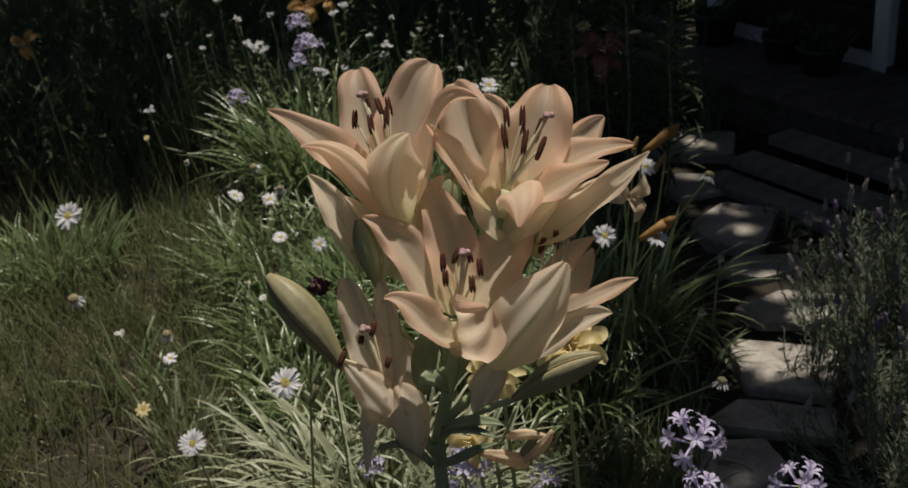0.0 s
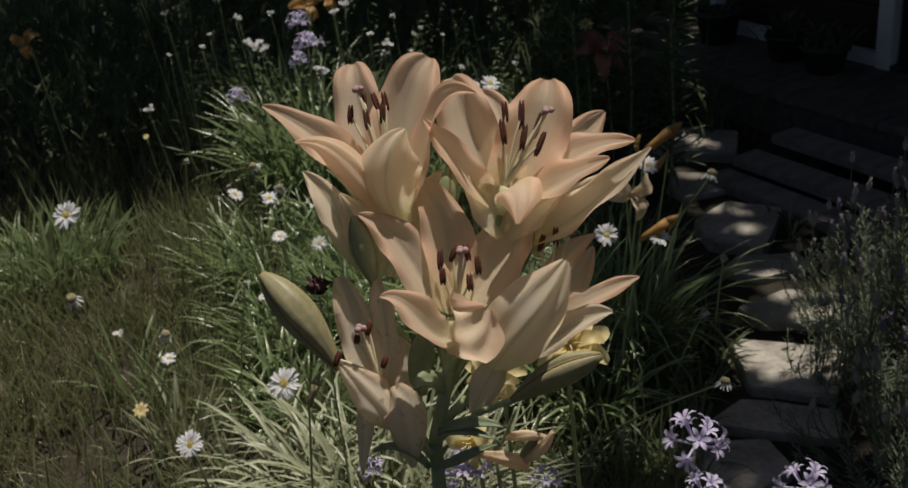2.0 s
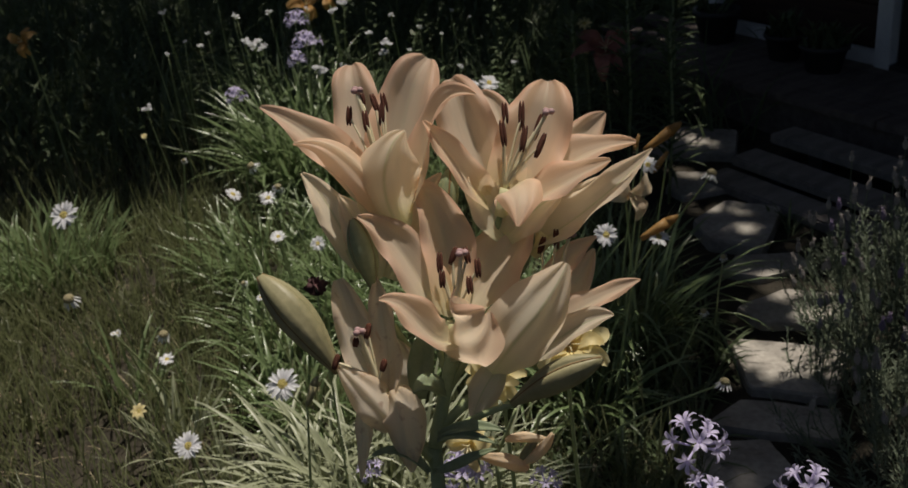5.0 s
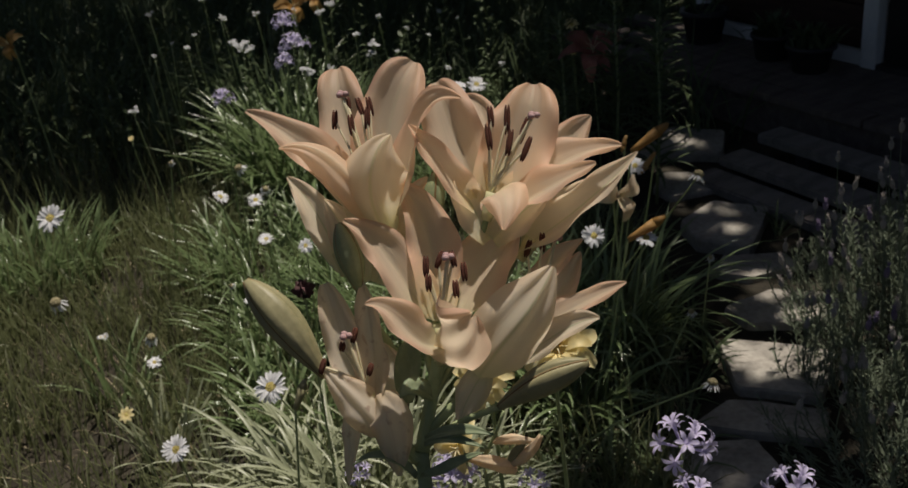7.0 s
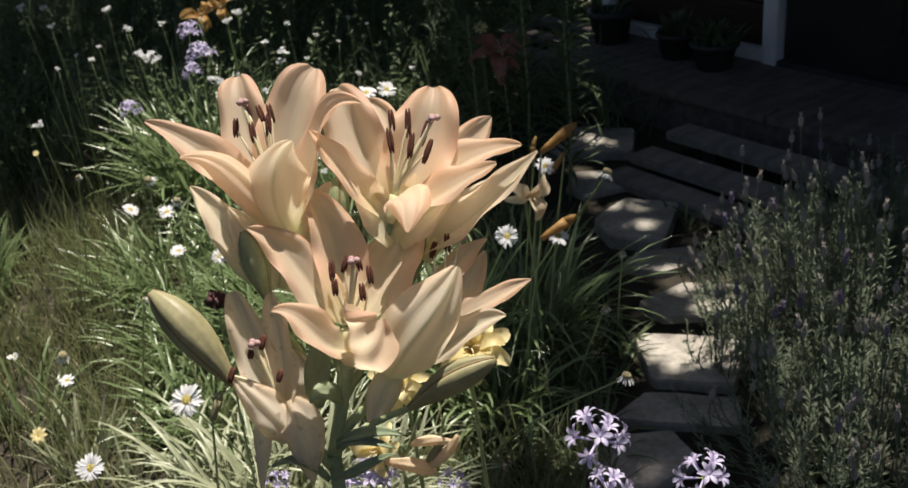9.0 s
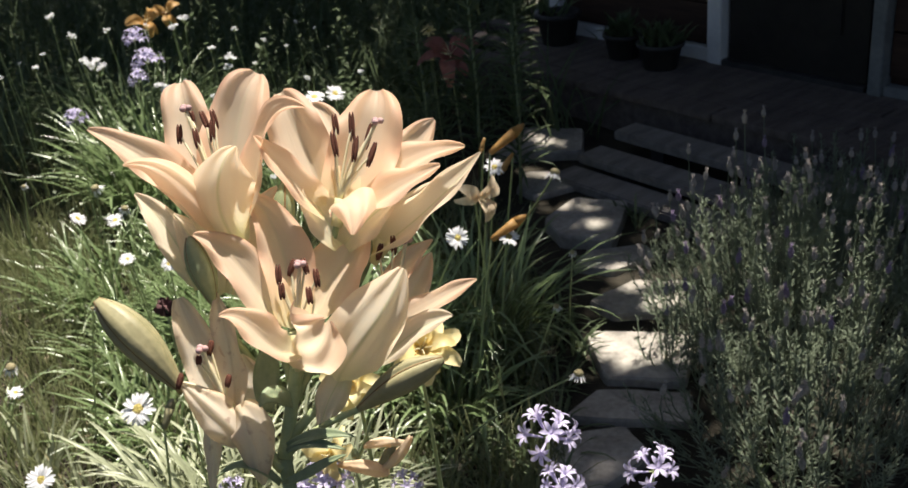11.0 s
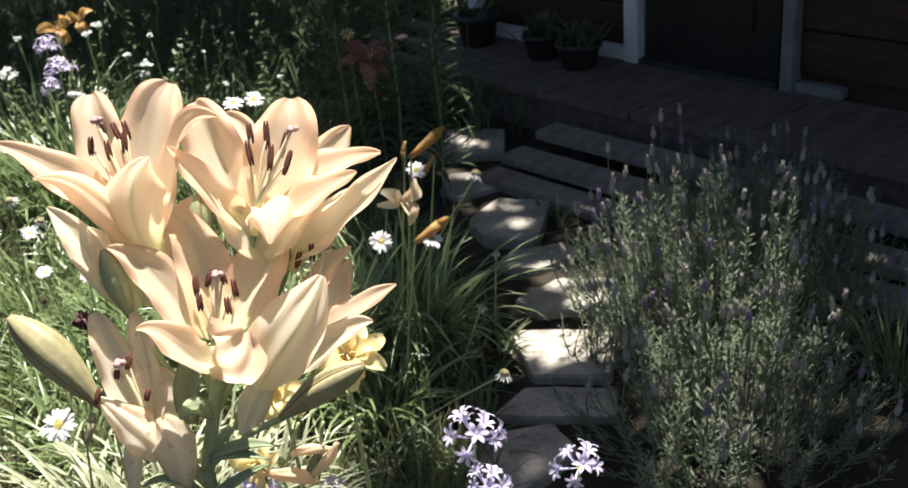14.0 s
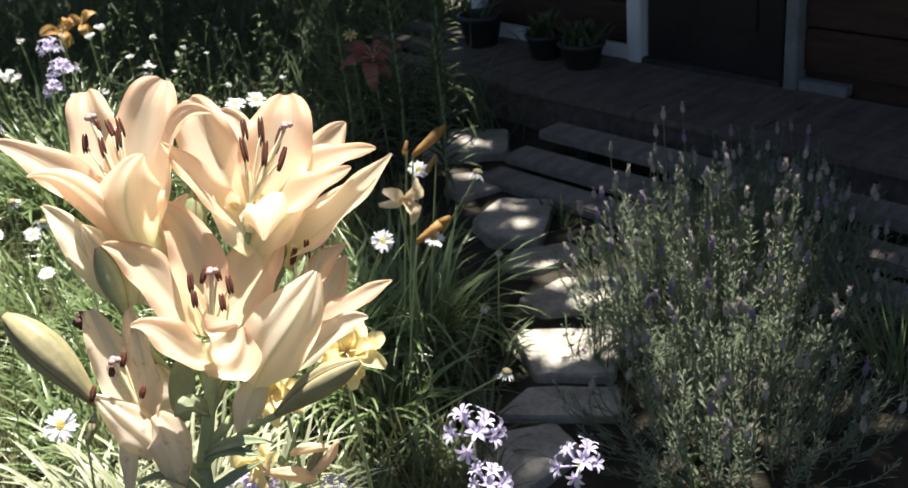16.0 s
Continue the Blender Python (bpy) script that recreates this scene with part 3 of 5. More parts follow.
petal(flower_g, (-55, 37, 805), (-50, 28, 792), (-54, 22, 776), (-55, 12, 752), 13, (-0.05, -0.90, 0.42), -0.3, PETAL_OLD, 0)
stamen(flower_g, (-40, 43, 817), (-68, 46, 840), (-72, 41, 829))
stamen(flower_g, (-40, 43, 817), (-33, 43, 837), (-36, 39, 828))
stamen(flower_g, (-40, 43, 817), (-45, 59, 858), (-48, 54, 847))
stamen(flower_g, (-40, 43, 817), (-55, 54, 849), (-56, 51, 842))
pistil(flower_g, (-40, 43, 817), (-52, 52, 855))
# buds, stalks and leaves
bud((-130, 85, 886), (-71, 51, 821), 32, BUD)
stalk([(-72, 52, 823), (-48, 47, 802), (-25, 40, 780), (-3, 24, 760)], 5.1, 6.0)
bud((123, 32, 840), (58, 30, 805), 26, BUD)
stalk([(60, 30, 805), (38, 31, 798), (15, 30, 787), (0, 26, 771)], 5.0, 5.9)
bud((-58, 104, 922), (-45, 89, 870), 23, BUD_GREEN)
stalk([(-46, 90, 872), (-38, 90, 838), (-15, 78, 816), (8, 42, 800)], 5.2, 6.0)
bud((14, 138, 946), (9, 121, 897), 19, BUD_GREEN)
stalk([(9, 121, 899), (9, 114, 870), (10, 86, 834), (11, 49, 815)], 5.3, 6.2)
bud((74, 130, 902), (57, 105, 858), 19, BUD_GREEN)
stalk([(58, 106, 860), (45, 95, 835), (21, 77, 817), (11, 45, 808)], 5.4, 6.3)
stalk([(16, 50, 842), (12, 45, 818), (5, 36, 794), (-0, 24, 772)], 8.5, 11.0)
stalk([(73, 75, 832), (53, 59, 819), (30, 44, 806), (4, 29, 784)], 7.2, 7.6)
stalk([(53, 107, 922), (43, 112, 882), (21, 86, 837), (12, 45, 813)], 4.6, 5.5)
stalk([(-23, 102, 912), (-19, 105, 873), (1, 86, 835), (11, 45, 813)], 4.6, 5.5)
stalk([(-35, 39, 800), (-24, 37, 785), (-10, 31, 774), (-2, 20, 765)], 5.9, 7.6)
lily_leaf((10, 36, 811), (2, 31, 823), (-5, 28, 828), (-11, 20, 821), 18, (0.03, -0.38, 0.84), 0.25)
lily_leaf((-11, 44, 801), (-11, 59, 822), (-8, 70, 836), (-3, 76, 846), 20, (-0.05, -0.90, 0.42), 0.25)
lily_leaf((4, 19, 786), (24, 17, 797), (39, 14, 799), (55, 11, 794), 10, (0.03, -0.38, 0.84), 0.25)
lily_leaf((4, 15, 784), (18, 14, 795), (34, 9, 792), (48, 6, 787), 8, (0.03, -0.38, 0.84), 0.25)
lily_leaf((-3, 5, 763), (-16, 10, 778), (-32, 12, 786), (-48, 5, 774), 13, (0.08, 0.10, 0.94), 0.25)
lily_leaf((-0, 8, 762), (19, 0, 771), (33, 3, 783), (48, 3, 785), 9, (0.03, -0.38, 0.84), 0.25)


# ---- house, deck and steps; local x along the house wall, y into the house ----
H = pose(0, 0, 0, 0, 0, -53.13)
for y0, z1 in ((2.107, 0.025), (2.225, 0.055), (2.385, 0.085)):
    st = thing("step", "low step of weathered grey boards up to the deck", "step", "steps to the deck", m=H @ Matrix.Translation((-1.6, y0, 0)))
    bm = box(bmesh.new(), (-0.64, 0, z1 - 0.03), (0.9, 0.105, z1), bevel=0.005)
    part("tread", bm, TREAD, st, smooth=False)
    for bx in (-0.5, 0.1, 0.7):
        part("bearer", box(bmesh.new(), (bx, 0.015, -0.03), (bx + 0.05, 0.095, z1 - 0.03)), DARKPOT, st, smooth=False)
deck = tagged(thing("deck", "weathered brown-grey wooden deck in front of the house", "deck", kind="structure", m=H), kind="structure")
for k in range(5):
    for bx in range(3):
        x0 = -3.5 + bx * 1.5 + (0.4 if k % 2 else 0)
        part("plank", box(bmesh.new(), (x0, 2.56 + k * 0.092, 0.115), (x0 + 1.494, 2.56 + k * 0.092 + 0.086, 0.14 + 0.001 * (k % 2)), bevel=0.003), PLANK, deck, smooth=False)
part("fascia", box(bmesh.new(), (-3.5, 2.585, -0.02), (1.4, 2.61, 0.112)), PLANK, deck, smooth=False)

house = tagged(thing("wall_house", "dark brown board wall of the house with white trim", "wall", kind="structure", m=H), kind="structure")
part("wall", box(bmesh.new(), (-3.14, 3.045, -0.05), (4.0, 3.16, 2.4)), SIDING, house, smooth=False)
for k in range(16):
    z = 0.2 + k * 0.14
    for a, b in ((-3.08, -2.36), (-1.695, 4.0)):
        bm = box(bmesh.new(), (a, 3.025, z), (b, 3.045, z + 0.132))
        part("board", bm, SIDING, house, smooth=False)
for x0, x1, z0, z1 in ((-3.14, -3.08, 0.14, 2.2), (-2.36, -2.30, 0.14, 2.2), (-1.745, -1.70, 0.14, 2.2)):
    far = x0 < -2
    part("post", box(bmesh.new(), (x0, 2.985, z0), (x1, 3.045, z1), bevel=0.003), WHITE if far else SHADED_WHITE, house, "white painted post" if far else "white painted post, darkened for the shade", smooth=False)
part("base_board", box(bmesh.new(), (-3.08, 3.0, 0.14), (-2.36, 3.043, 0.185), bevel=0.003), WHITE, house, "white painted base board", smooth=False)
part("base_board", box(bmesh.new(), (-1.70, 3.0, 0.14), (-1.54, 3.043, 0.172), bevel=0.003), SHADED_WHITE, house, "white painted base board, darkened for the shade", smooth=False)
door = tagged(thing("door_1", "dark closed house door between white posts", "door", kind="structure", m=H), kind="structure")
part("door_leaf", box(bmesh.new(), (-2.29, 3.02, 0.16), (-1.77, 3.044, 2.15)), DOOR, door, smooth=False)
for z in (0.3, 1.2):
    part("door_panel", box(bmesh.new(), (-2.2, 3.012, z), (-1.86, 3.021, z + 0.75), bevel=0.004), DOOR, door, smooth=False)
part("threshold", box(bmesh.new(), (-2.3, 2.99, 0.14), (-1.76, 3.044, 0.158)), DARKPOT, door, smooth=False)
# roof is out of view; its edge is set by where shade should fall
roof = tagged(thing("roof", "unseen grey roof of the house, its edge set above the wall for sun and shade", "roof", kind="structure", m=H), kind="structure")
part("roof_sheet", box(bmesh.new(), (-3.18, 0.27, 0), (4.2, 3.7, 0.06), Matrix.Translation((0, 2.74, 2.36)) @ Matrix.Rotation(radians(14), 4, "X")), ROOFING, roof, smooth=False)
for a, b, c, d in ((-3.14, 3.16, -3.04, 6.1), (3.9, 3.16, 4.0, 6.1), (-3.14, 6.1, 4.0, 6.2)):
    part("wall", box(bmesh.new(), (a, b, -0.05), (c, d, 2.9)), SIDING, roof, smooth=False)


def leafy_stalk(x, y, h, n, ln):
    c = thing("leafy_stalk", "tall dark green stalk ringed with narrow leaves", "plant", "leafy stalks in the far bed", m=pose(x, y, ground_height(x, y) - 0.015))
    part("stem", tube(bmesh.new(), [(0, 0, 0), (0.01, 0.005, h * 0.5), (0, 0, h)], 0.005, 0.003, 7), STEM, c)
    a = np.arange(n) * 2.4
    z = np.linspace(0.1, h, n)
    v, fcs = strips(np.c_[0.003 * np.cos(a), 0.003 * np.sin(a), z], a, ln * (1.1 - 0.5 * z / h) * rng.uniform(0.8, 1.1, n), np.full(n, 0.011), rng.uniform(0.7, 1.2, n), rng.uniform(0.3, 1.0, n), 5)
    tagged(child("foliage", mesh_of("foliage", v, fcs, WEED), c), kind="stuff")


def pot(lx, ly, r, h, leaves):
    p = thing("plant_pot", "dark plant pot with a low plant standing on the deck", "plant pot", "pots on the deck", m=H @ Matrix.Translation((lx, ly, 0.141)))
    bm = bmesh.new()
    prof = [(r * 0.72, 0), (r * 0.95, h * 0.85), (r * 1.05, h * 0.86), (r * 1.05, h), (r * 0.9, h), (r * 0.85, h * 0.86), (0.001, h * 0.85)]
    rings = [[bm.verts.new((q * math.cos(k * math.tau / 16), q * math.sin(k * math.tau / 16), z)) for k in range(16)] for q, z in prof]
    for u, v in zip(rings, rings[1:]):
        for k in range(16):
            bm.faces.new((u[k], u[(k + 1) % 16], v[(k + 1) % 16], v[k]))
    bm.faces.new(rings[0][::-1])
    part("pot", bm, DARKPOT, p)
    n = leaves
    v, fcs = strips(np.c_[rng.normal(0, r * 0.35, (n, 2)), np.full(n, h * 0.8)], rng.uniform(0, 6.28, n), rng.uniform(0.5, 1.4, n) * h, np.full(n, 0.014),
                    rng.uniform(0.1, 0.7, n), rng.uniform(0.2, 1.2, n))
    child("foliage", mesh_of("foliage", v, fcs, WEED), p)


for a in ((-2.98, 2.88, 0.085, 0.12, 14), (-2.64, 2.87, 0.07, 0.09, 110), (-2.45, 2.85, 0.08, 0.09, 120)):
    pot(*a)


# ---- grass and foliage ----
def scatter(n, inside):
    out = []
    while len(out) < n:
        x, y = rng.uniform(-3.2, 1.9), rng.uniform(0.9, 6.2)
        if inside(x, y) > rng.uniform():
            out.append((x, y, ground_height(x, y) - 0.015))
    return np.array(out)


def on_path(x, y):
    lx, ly = 0.6 * x - 0.8 * y, 0.8 * x + 0.6 * y
    if ly > 2.08 and lx > -2.35 or ly > 2.5 and lx > -3.3:
        return True
    c = 0.22 + 0.13 * math.sin((y - 1.3) * 2.2) + (0.05 if y > 2 else 0)
    return abs(x - c - 0.06) < 0.17 and 1.2 < y < 3.6


def foliage(name, n, inside, ln, wd, lean, droop, mat, label, category, seg=4):
    base = scatter(n, inside)
    v, fcs = strips(base, rng.uniform(0, math.tau, n), rng.uniform(*ln, n), rng.uniform(*wd, n), rng.uniform(*lean, n), rng.uniform(*droop, n), seg)
    ob = new(name, mesh_of(name, v, fcs, mat))
    return tagged(ob, label, category, kind="stuff")


lawn = lambda x, y: 0 if on_path(x, y) or x > 0.2 else (1.0 if y < 3.0 else 0.35) * min(1, max(0.22, 0.66 + 1.6 * noise.noise(Vector((x * 5.5, y * 3.8, 5)))))
foliage("lawn_grass", 46000, lawn, (0.05, 0.19), (0.002, 0.0045), (0.0, 0.4), (0.1, 1.0), GRASS, "thin olive-green lawn grass, partly dry", "grass", 4)
foliage("dry_grass", 6500, lawn, (0.03, 0.12), (0.0015, 0.003), (0.3, 1.3), (0.0, 0.9), STRAW, "dry straw lying in the lawn", "grass", 3)
foliage("tall_grass", 700, lambda x, y: 1 if -1.6 < x < -0.35 and 2.2 < y < 3.6 else 0, (0.18, 0.34), (0.002, 0.004), (0.0, 0.25), (0.1, 0.6), GRASS, "tall thin grass stalks in the lawn", "grass", 5)
FAR = []
while len(FAR) < 60000:
    x, y = rng.uniform(-7.5, 4.0), rng.uniform(-3.0, 9.0)
    if not (-3.1 < x < 1.8 and 1.0 < y < 6) and 0.8 * x + 0.6 * y < 2.4 and abs(x) + abs(y) > 0.5:
        FAR.append((x, y, ground_height(x, y) - 0.015))
n = len(FAR)
v, fcs = strips(np.array(FAR), rng.uniform(0, math.tau, n), rng.uniform(0.05, 0.16, n), rng.uniform(0.004, 0.009, n), rng.uniform(0.05, 0.7, n), rng.uniform(0.1, 1.3, n), 3)
tagged(new("outer_grass", mesh_of("outer_grass", v, fcs, GRASS)), "olive-green grass of the wider garden", "grass", kind="stuff")
weeds = lambda x, y: 0 if on_path(x, y) or y < 3.1 + 0.3 * math.sin(x * 3) else 1
foliage("weed_leaves", 9000, weeds, (0.12, 0.42), (0.005, 0.014), (0.0, 0.5), (0.2, 1.6), WEED, "dense dark green weeds and long leaves", "weeds", 4)
foliage("under_leaves", 2200, lambda x, y: 0 if on_path(x, y) or y > 3 or x < -0.1 or x > 0.55 else 1, (0.04, 0.14), (0.004, 0.01), (0.1, 0.9), (0.2, 1.4), WEED, "low dark leaves beside the path", "weeds", 4)


for a in ((0.13, 3.02, 0.62, 110, 0.14), (0.24, 2.94, 0.5, 90, 0.13), (-0.02, 3.15, 0.5, 90, 0.12), (0.30, 3.55, 0.5, 90, 0.13)):
    leafy_stalk(*a)


def leafy_stems(n, seed):
    """Many thin upright weeds with small pointed leaves along them."""
    g = np.random.default_rng(seed)
    V, F = [], []
    done = 0
    while done < n:
        x, y = g.uniform(-2.6, -0.1), g.uniform(2.85, 5.2)
        if on_path(x, y):
            continue
        done += 1
        h = g.uniform(0.22, 0.55)
        lx, ly = g.normal(0, 0.07, 2)
        z0 = ground_height(x, y) - 0.02
        o = len(V)
        for k in range(5):
            s = k / 4
            p = np.array([x + lx * s * s, y + ly * s * s, z0 + h * s])
            V += [p + (0.0015, 0, 0), p + (-0.001, 0.001, 0), p + (-0.001, -0.001, 0)]
        for k in range(4):
            for j in range(3):
                F.append((o + k * 3 + j, o + k * 3 + (j + 1) % 3, o + k * 3 + 3 + (j + 1) % 3, o + k * 3 + 3 + j))
        for k in range(int(26 * h / 0.4)):
            s = g.uniform(0.1, 1)
            p = np.array([x + lx * s * s, y + ly * s * s, z0 + h * s])
            az, el = g.uniform(0, math.tau), g.uniform(-0.3, 0.9)
            e = np.array([math.cos(az) * math.cos(el), math.sin(az) * math.cos(el), math.sin(el)])
            w = np.array([-math.sin(az), math.cos(az), 0])
            L = g.uniform(0.013, 0.034)
            o = len(V)
            V += [p, p + e * L * 0.5 + w * L * 0.2, p + e * L - (0, 0, L * 0.2), p + e * L * 0.5 - w * L * 0.2]
            F.append((o, o + 1, o + 2, o + 3))
    tagged(new("leafy_weeds", mesh_of("leafy_weeds", V, F, WEED)), "thin leafy weeds crowding the far bed", "weeds", kind="stuff")


leafy_stems(420, 12)


def leaf_mesh(mat, ln, wd, lean, droop):
    v, fcs = strips(np.zeros((1, 3)), np.zeros(1), np.array([ln]), np.array([wd]), np.array([lean]), np.array([droop]), 7)
    return mesh_of("leaf", v, fcs, mat)


def clump(x, y, r, n, ln, wd, mat, label, droop=(0.9, 2.2), singles=True, az=None):
    """A tuft of strap leaves from one crown; singles makes each leaf an object."""
    c = thing("strap_leaf_clump", label, "plant", "strap-leaved clumps", m=pose(x, y, ground_height(x, y) - 0.012))
    if singles:
        shapes = [leaf_mesh(mat, ln * rng.uniform(0.6, 1.15), wd * rng.uniform(0.7, 1.2), rng.uniform(0.08, 0.55), rng.uniform(*droop)) for _ in range(16)]
        for i in range(n):
            ob = child("leaf", shapes[i % 16], c)
            a = rng.uniform(0, math.tau) if az is None else rng.normal(*az)
            d = r * rng.uniform(0, 1) ** 0.5
            ob.matrix_basis = pose(d * math.cos(a), d * math.sin(a), 0, rng.uniform(-14, 14), rng.uniform(-12, 12), math.degrees(a + rng.normal(0, 0.8)))
    else:
        a = rng.uniform(0, math.tau, n)
        d = r * rng.uniform(0, 1, n) ** 0.5
        v, fcs = strips(np.c_[d * np.cos(a), d * np.sin(a), np.zeros(n)], a + rng.normal(0, 0.6, n), ln * rng.uniform(0.55, 1.15, n), wd * rng.uniform(0.6, 1.2, n),
                        rng.uniform(0.05, 0.6, n), rng.uniform(*droop, n), 6)
        tagged(child("foliage", mesh_of("foliage", v, fcs, mat), c), kind="stuff")
    return c


clump(-0.36, 1.50, 0.14, 290, 0.30, 0.0092, STRAP, "pale green strap-leaved clump arching in the sun", (0.7, 2.9))
clump(-0.20, 1.42, 0.07, 80, 0.26, 0.0092, STRAP, "pale green strap-leaved clump arching in the sun", (0.7, 2.8))
clump(-0.52, 1.60, 0.06, 60, 0.30, 0.010, STRAP, "pale green strap-leaved clump arching in the sun", (1.4, 2.6))
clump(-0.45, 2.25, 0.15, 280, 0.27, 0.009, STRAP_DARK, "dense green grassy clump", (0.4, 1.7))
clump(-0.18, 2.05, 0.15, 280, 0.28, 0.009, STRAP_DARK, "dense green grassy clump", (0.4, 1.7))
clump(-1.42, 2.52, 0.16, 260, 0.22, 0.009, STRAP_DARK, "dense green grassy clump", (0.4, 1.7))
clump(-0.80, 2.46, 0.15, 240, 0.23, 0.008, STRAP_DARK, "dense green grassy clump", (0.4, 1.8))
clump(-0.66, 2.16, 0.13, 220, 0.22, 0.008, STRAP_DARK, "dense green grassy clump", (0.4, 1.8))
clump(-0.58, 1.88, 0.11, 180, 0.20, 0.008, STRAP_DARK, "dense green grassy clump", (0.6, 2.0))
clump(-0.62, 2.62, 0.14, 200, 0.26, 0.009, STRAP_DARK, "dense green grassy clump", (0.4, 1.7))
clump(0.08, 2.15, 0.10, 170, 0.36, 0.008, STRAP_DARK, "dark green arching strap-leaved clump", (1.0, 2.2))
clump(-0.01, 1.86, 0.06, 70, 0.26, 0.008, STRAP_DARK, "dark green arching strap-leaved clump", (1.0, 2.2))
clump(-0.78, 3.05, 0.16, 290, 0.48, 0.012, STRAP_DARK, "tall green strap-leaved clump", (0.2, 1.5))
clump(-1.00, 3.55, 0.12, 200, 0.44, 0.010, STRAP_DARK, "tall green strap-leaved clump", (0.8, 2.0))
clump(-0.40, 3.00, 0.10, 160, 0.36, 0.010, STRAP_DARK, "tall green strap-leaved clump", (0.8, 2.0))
clump(-0.80, 1.72, 0.05, 26, 0.17, 0.010, STRAP, "small tuft of broad grass in the lawn", (0.2, 0.9))
clump(-0.66, 1.62, 0.04, 20, 0.16, 0.009, STRAP, "small tuft of broad grass in the lawn", (0.2, 0.9))
clump(-0.98, 1.95, 0.05, 22, 0.18, 0.009, STRAP_DARK, "small tuft of broad grass in the lawn", (0.2, 0.9))
clump(1.02, 1.75, 0.04, 60, 0.34, 0.004, STRAP_DARK, "fine dark green upright tuft beside the lavender", (0.1, 0.5))


# ---- lavender ----
def lavender(x, y, rx, ry, n, hgt, seed, heads):
    """Upright sprigs with leaf pairs at close nodes; taller bare stalks carry tufted heads."""
    g = np.random.default_rng(seed)
    c = thing("lavender_bush", "grey-green lavender bush with purple flower spikes", "bush", "lavender bushes", m=pose(x, y, ground_height(x, y) - 0.01))
    a = g.uniform(0, math.tau, n)
    d = g.uniform(0, 1, n) ** 0.55
    L = hgt * (1.0 - 0.5 * d ** 2.2) * np.where(np.arange(n) < heads, np.where(g.uniform(0, 1, n) < 0.05, g.uniform(1.2, 1.45, n), g.uniform(0.7, 1.08, n)), g.uniform(0.45, 0.95, n))
    base = np.c_[0.72 * rx * d * np.cos(a), 0.72 * ry * d * np.sin(a), np.zeros(n)]
    head = np.c_[0.97 * rx * d * np.cos(a), 0.97 * ry * d * np.sin(a), L] + np.c_[g.normal(0, 0.02, (n, 2)), np.zeros(n)]
    ctrl = base * 0.15 + head * 0.85
    ctrl[:, 2] = 0.45 * L
    ctrl[:, :2] += g.normal(0, 0.014, (n, 2))
    V, F = [], []
    S = 7
    for i in range(n):
        at = lambda s: (1 - s) ** 2 * base[i] + 2 * s * (1 - s) * ctrl[i] + s * s * head[i]
        o = len(V)
        for k in range(S + 1):
            p, w = at(k / S), 0.0020 * (1 - 0.45 * k / S)
            V += [p + (w, 0, 0), p + (-w / 2, w * 0.87, 0), p + (-w / 2, -w * 0.87, 0)]
        for k in range(S):
            for j in range(3):
                F.append((o + k * 3 + j, o + k * 3 + (j + 1) % 3, o + k * 3 + 3 + (j + 1) % 3, o + k * 3 + 3 + j))
        stalk_from = 0.72 if i < heads else 1.0
        nodes = int(max(6, L[i] * stalk_from * 0.85 / 0.0105))
        for k in range(nodes):
            s = min(1.0, 0.14 + (stalk_from - 0.14) * (k + g.uniform(0, 0.5)) / nodes)
            p = at(s)
            t = 2 * (1 - s) * (ctrl[i] - base[i]) + 2 * s * (head[i] - ctrl[i])
            t = t / np.linalg.norm(t)
            az = k * 1.57 + g.normal(0, 0.4)
            for m in range(2 if k % 3 else 4):
                b = az + m * (math.pi if k % 3 else math.pi / 2)
                out = np.array([math.cos(b), math.sin(b), 0])
                side = np.cross(out, t)
                ln = g.uniform(0.012, 0.030) * (1.1 - 0.35 * s)
                sp = g.uniform(0.45, 0.95)
                q = p + (out * sp + t * (1.15 - 0.6 * sp)) * ln
                mid = p + (out * sp * 0.65 + t * 0.42) * ln
                o = len(V)
                V += [p, mid + side * 0.0017, q, mid - side * 0.0017]
                F.append((o, o + 1, o + 2, o + 3))
    tagged(child("foliage", mesh_of("foliage", V, F, LAV), c), kind="stuff")
    bm = bmesh.new()
    for k in range(6):
        for j in range(6):
            b = j * math.tau / 6 + k * 0.52
            q = 0.0054 * math.sin((k + 1.2) / 7.4 * math.pi) + 0.0008
            blob(bm, (q * math.cos(b), q * math.sin(b), k * 0.0038), (0.0024, 0.0024, 0.0034), seg=5, rings=4)
    for j in range(5):
        b = j * math.tau / 5
        e, w = Vector((math.cos(b), math.sin(b), 0)), Vector((-math.sin(b), math.cos(b), 0))
        z = Vector((0, 0, 1))
        q = [z * 0.022, z * 0.028 + e * 0.004 + w * 0.0024, z * 0.034 + e * 0.0075, z * 0.028 + e * 0.004 - w * 0.0024]
        bm.faces.new([bm.verts.new(v) for v in q])
    me = bpy.data.meshes.new("flower_spike")
    bm.to_mesh(me)
    bm.free()
    me.materials.append(LAV_HEAD)
    old = me.copy()
    old.materials[0] = LAV_SEED
    for i in range(heads):
        t = Vector(head[i] - ctrl[i]).normalized()
        fresh = i % 8 == 0
        ob = child("flower_spike", me if fresh else old, c, "" if fresh else "faded grey spike")
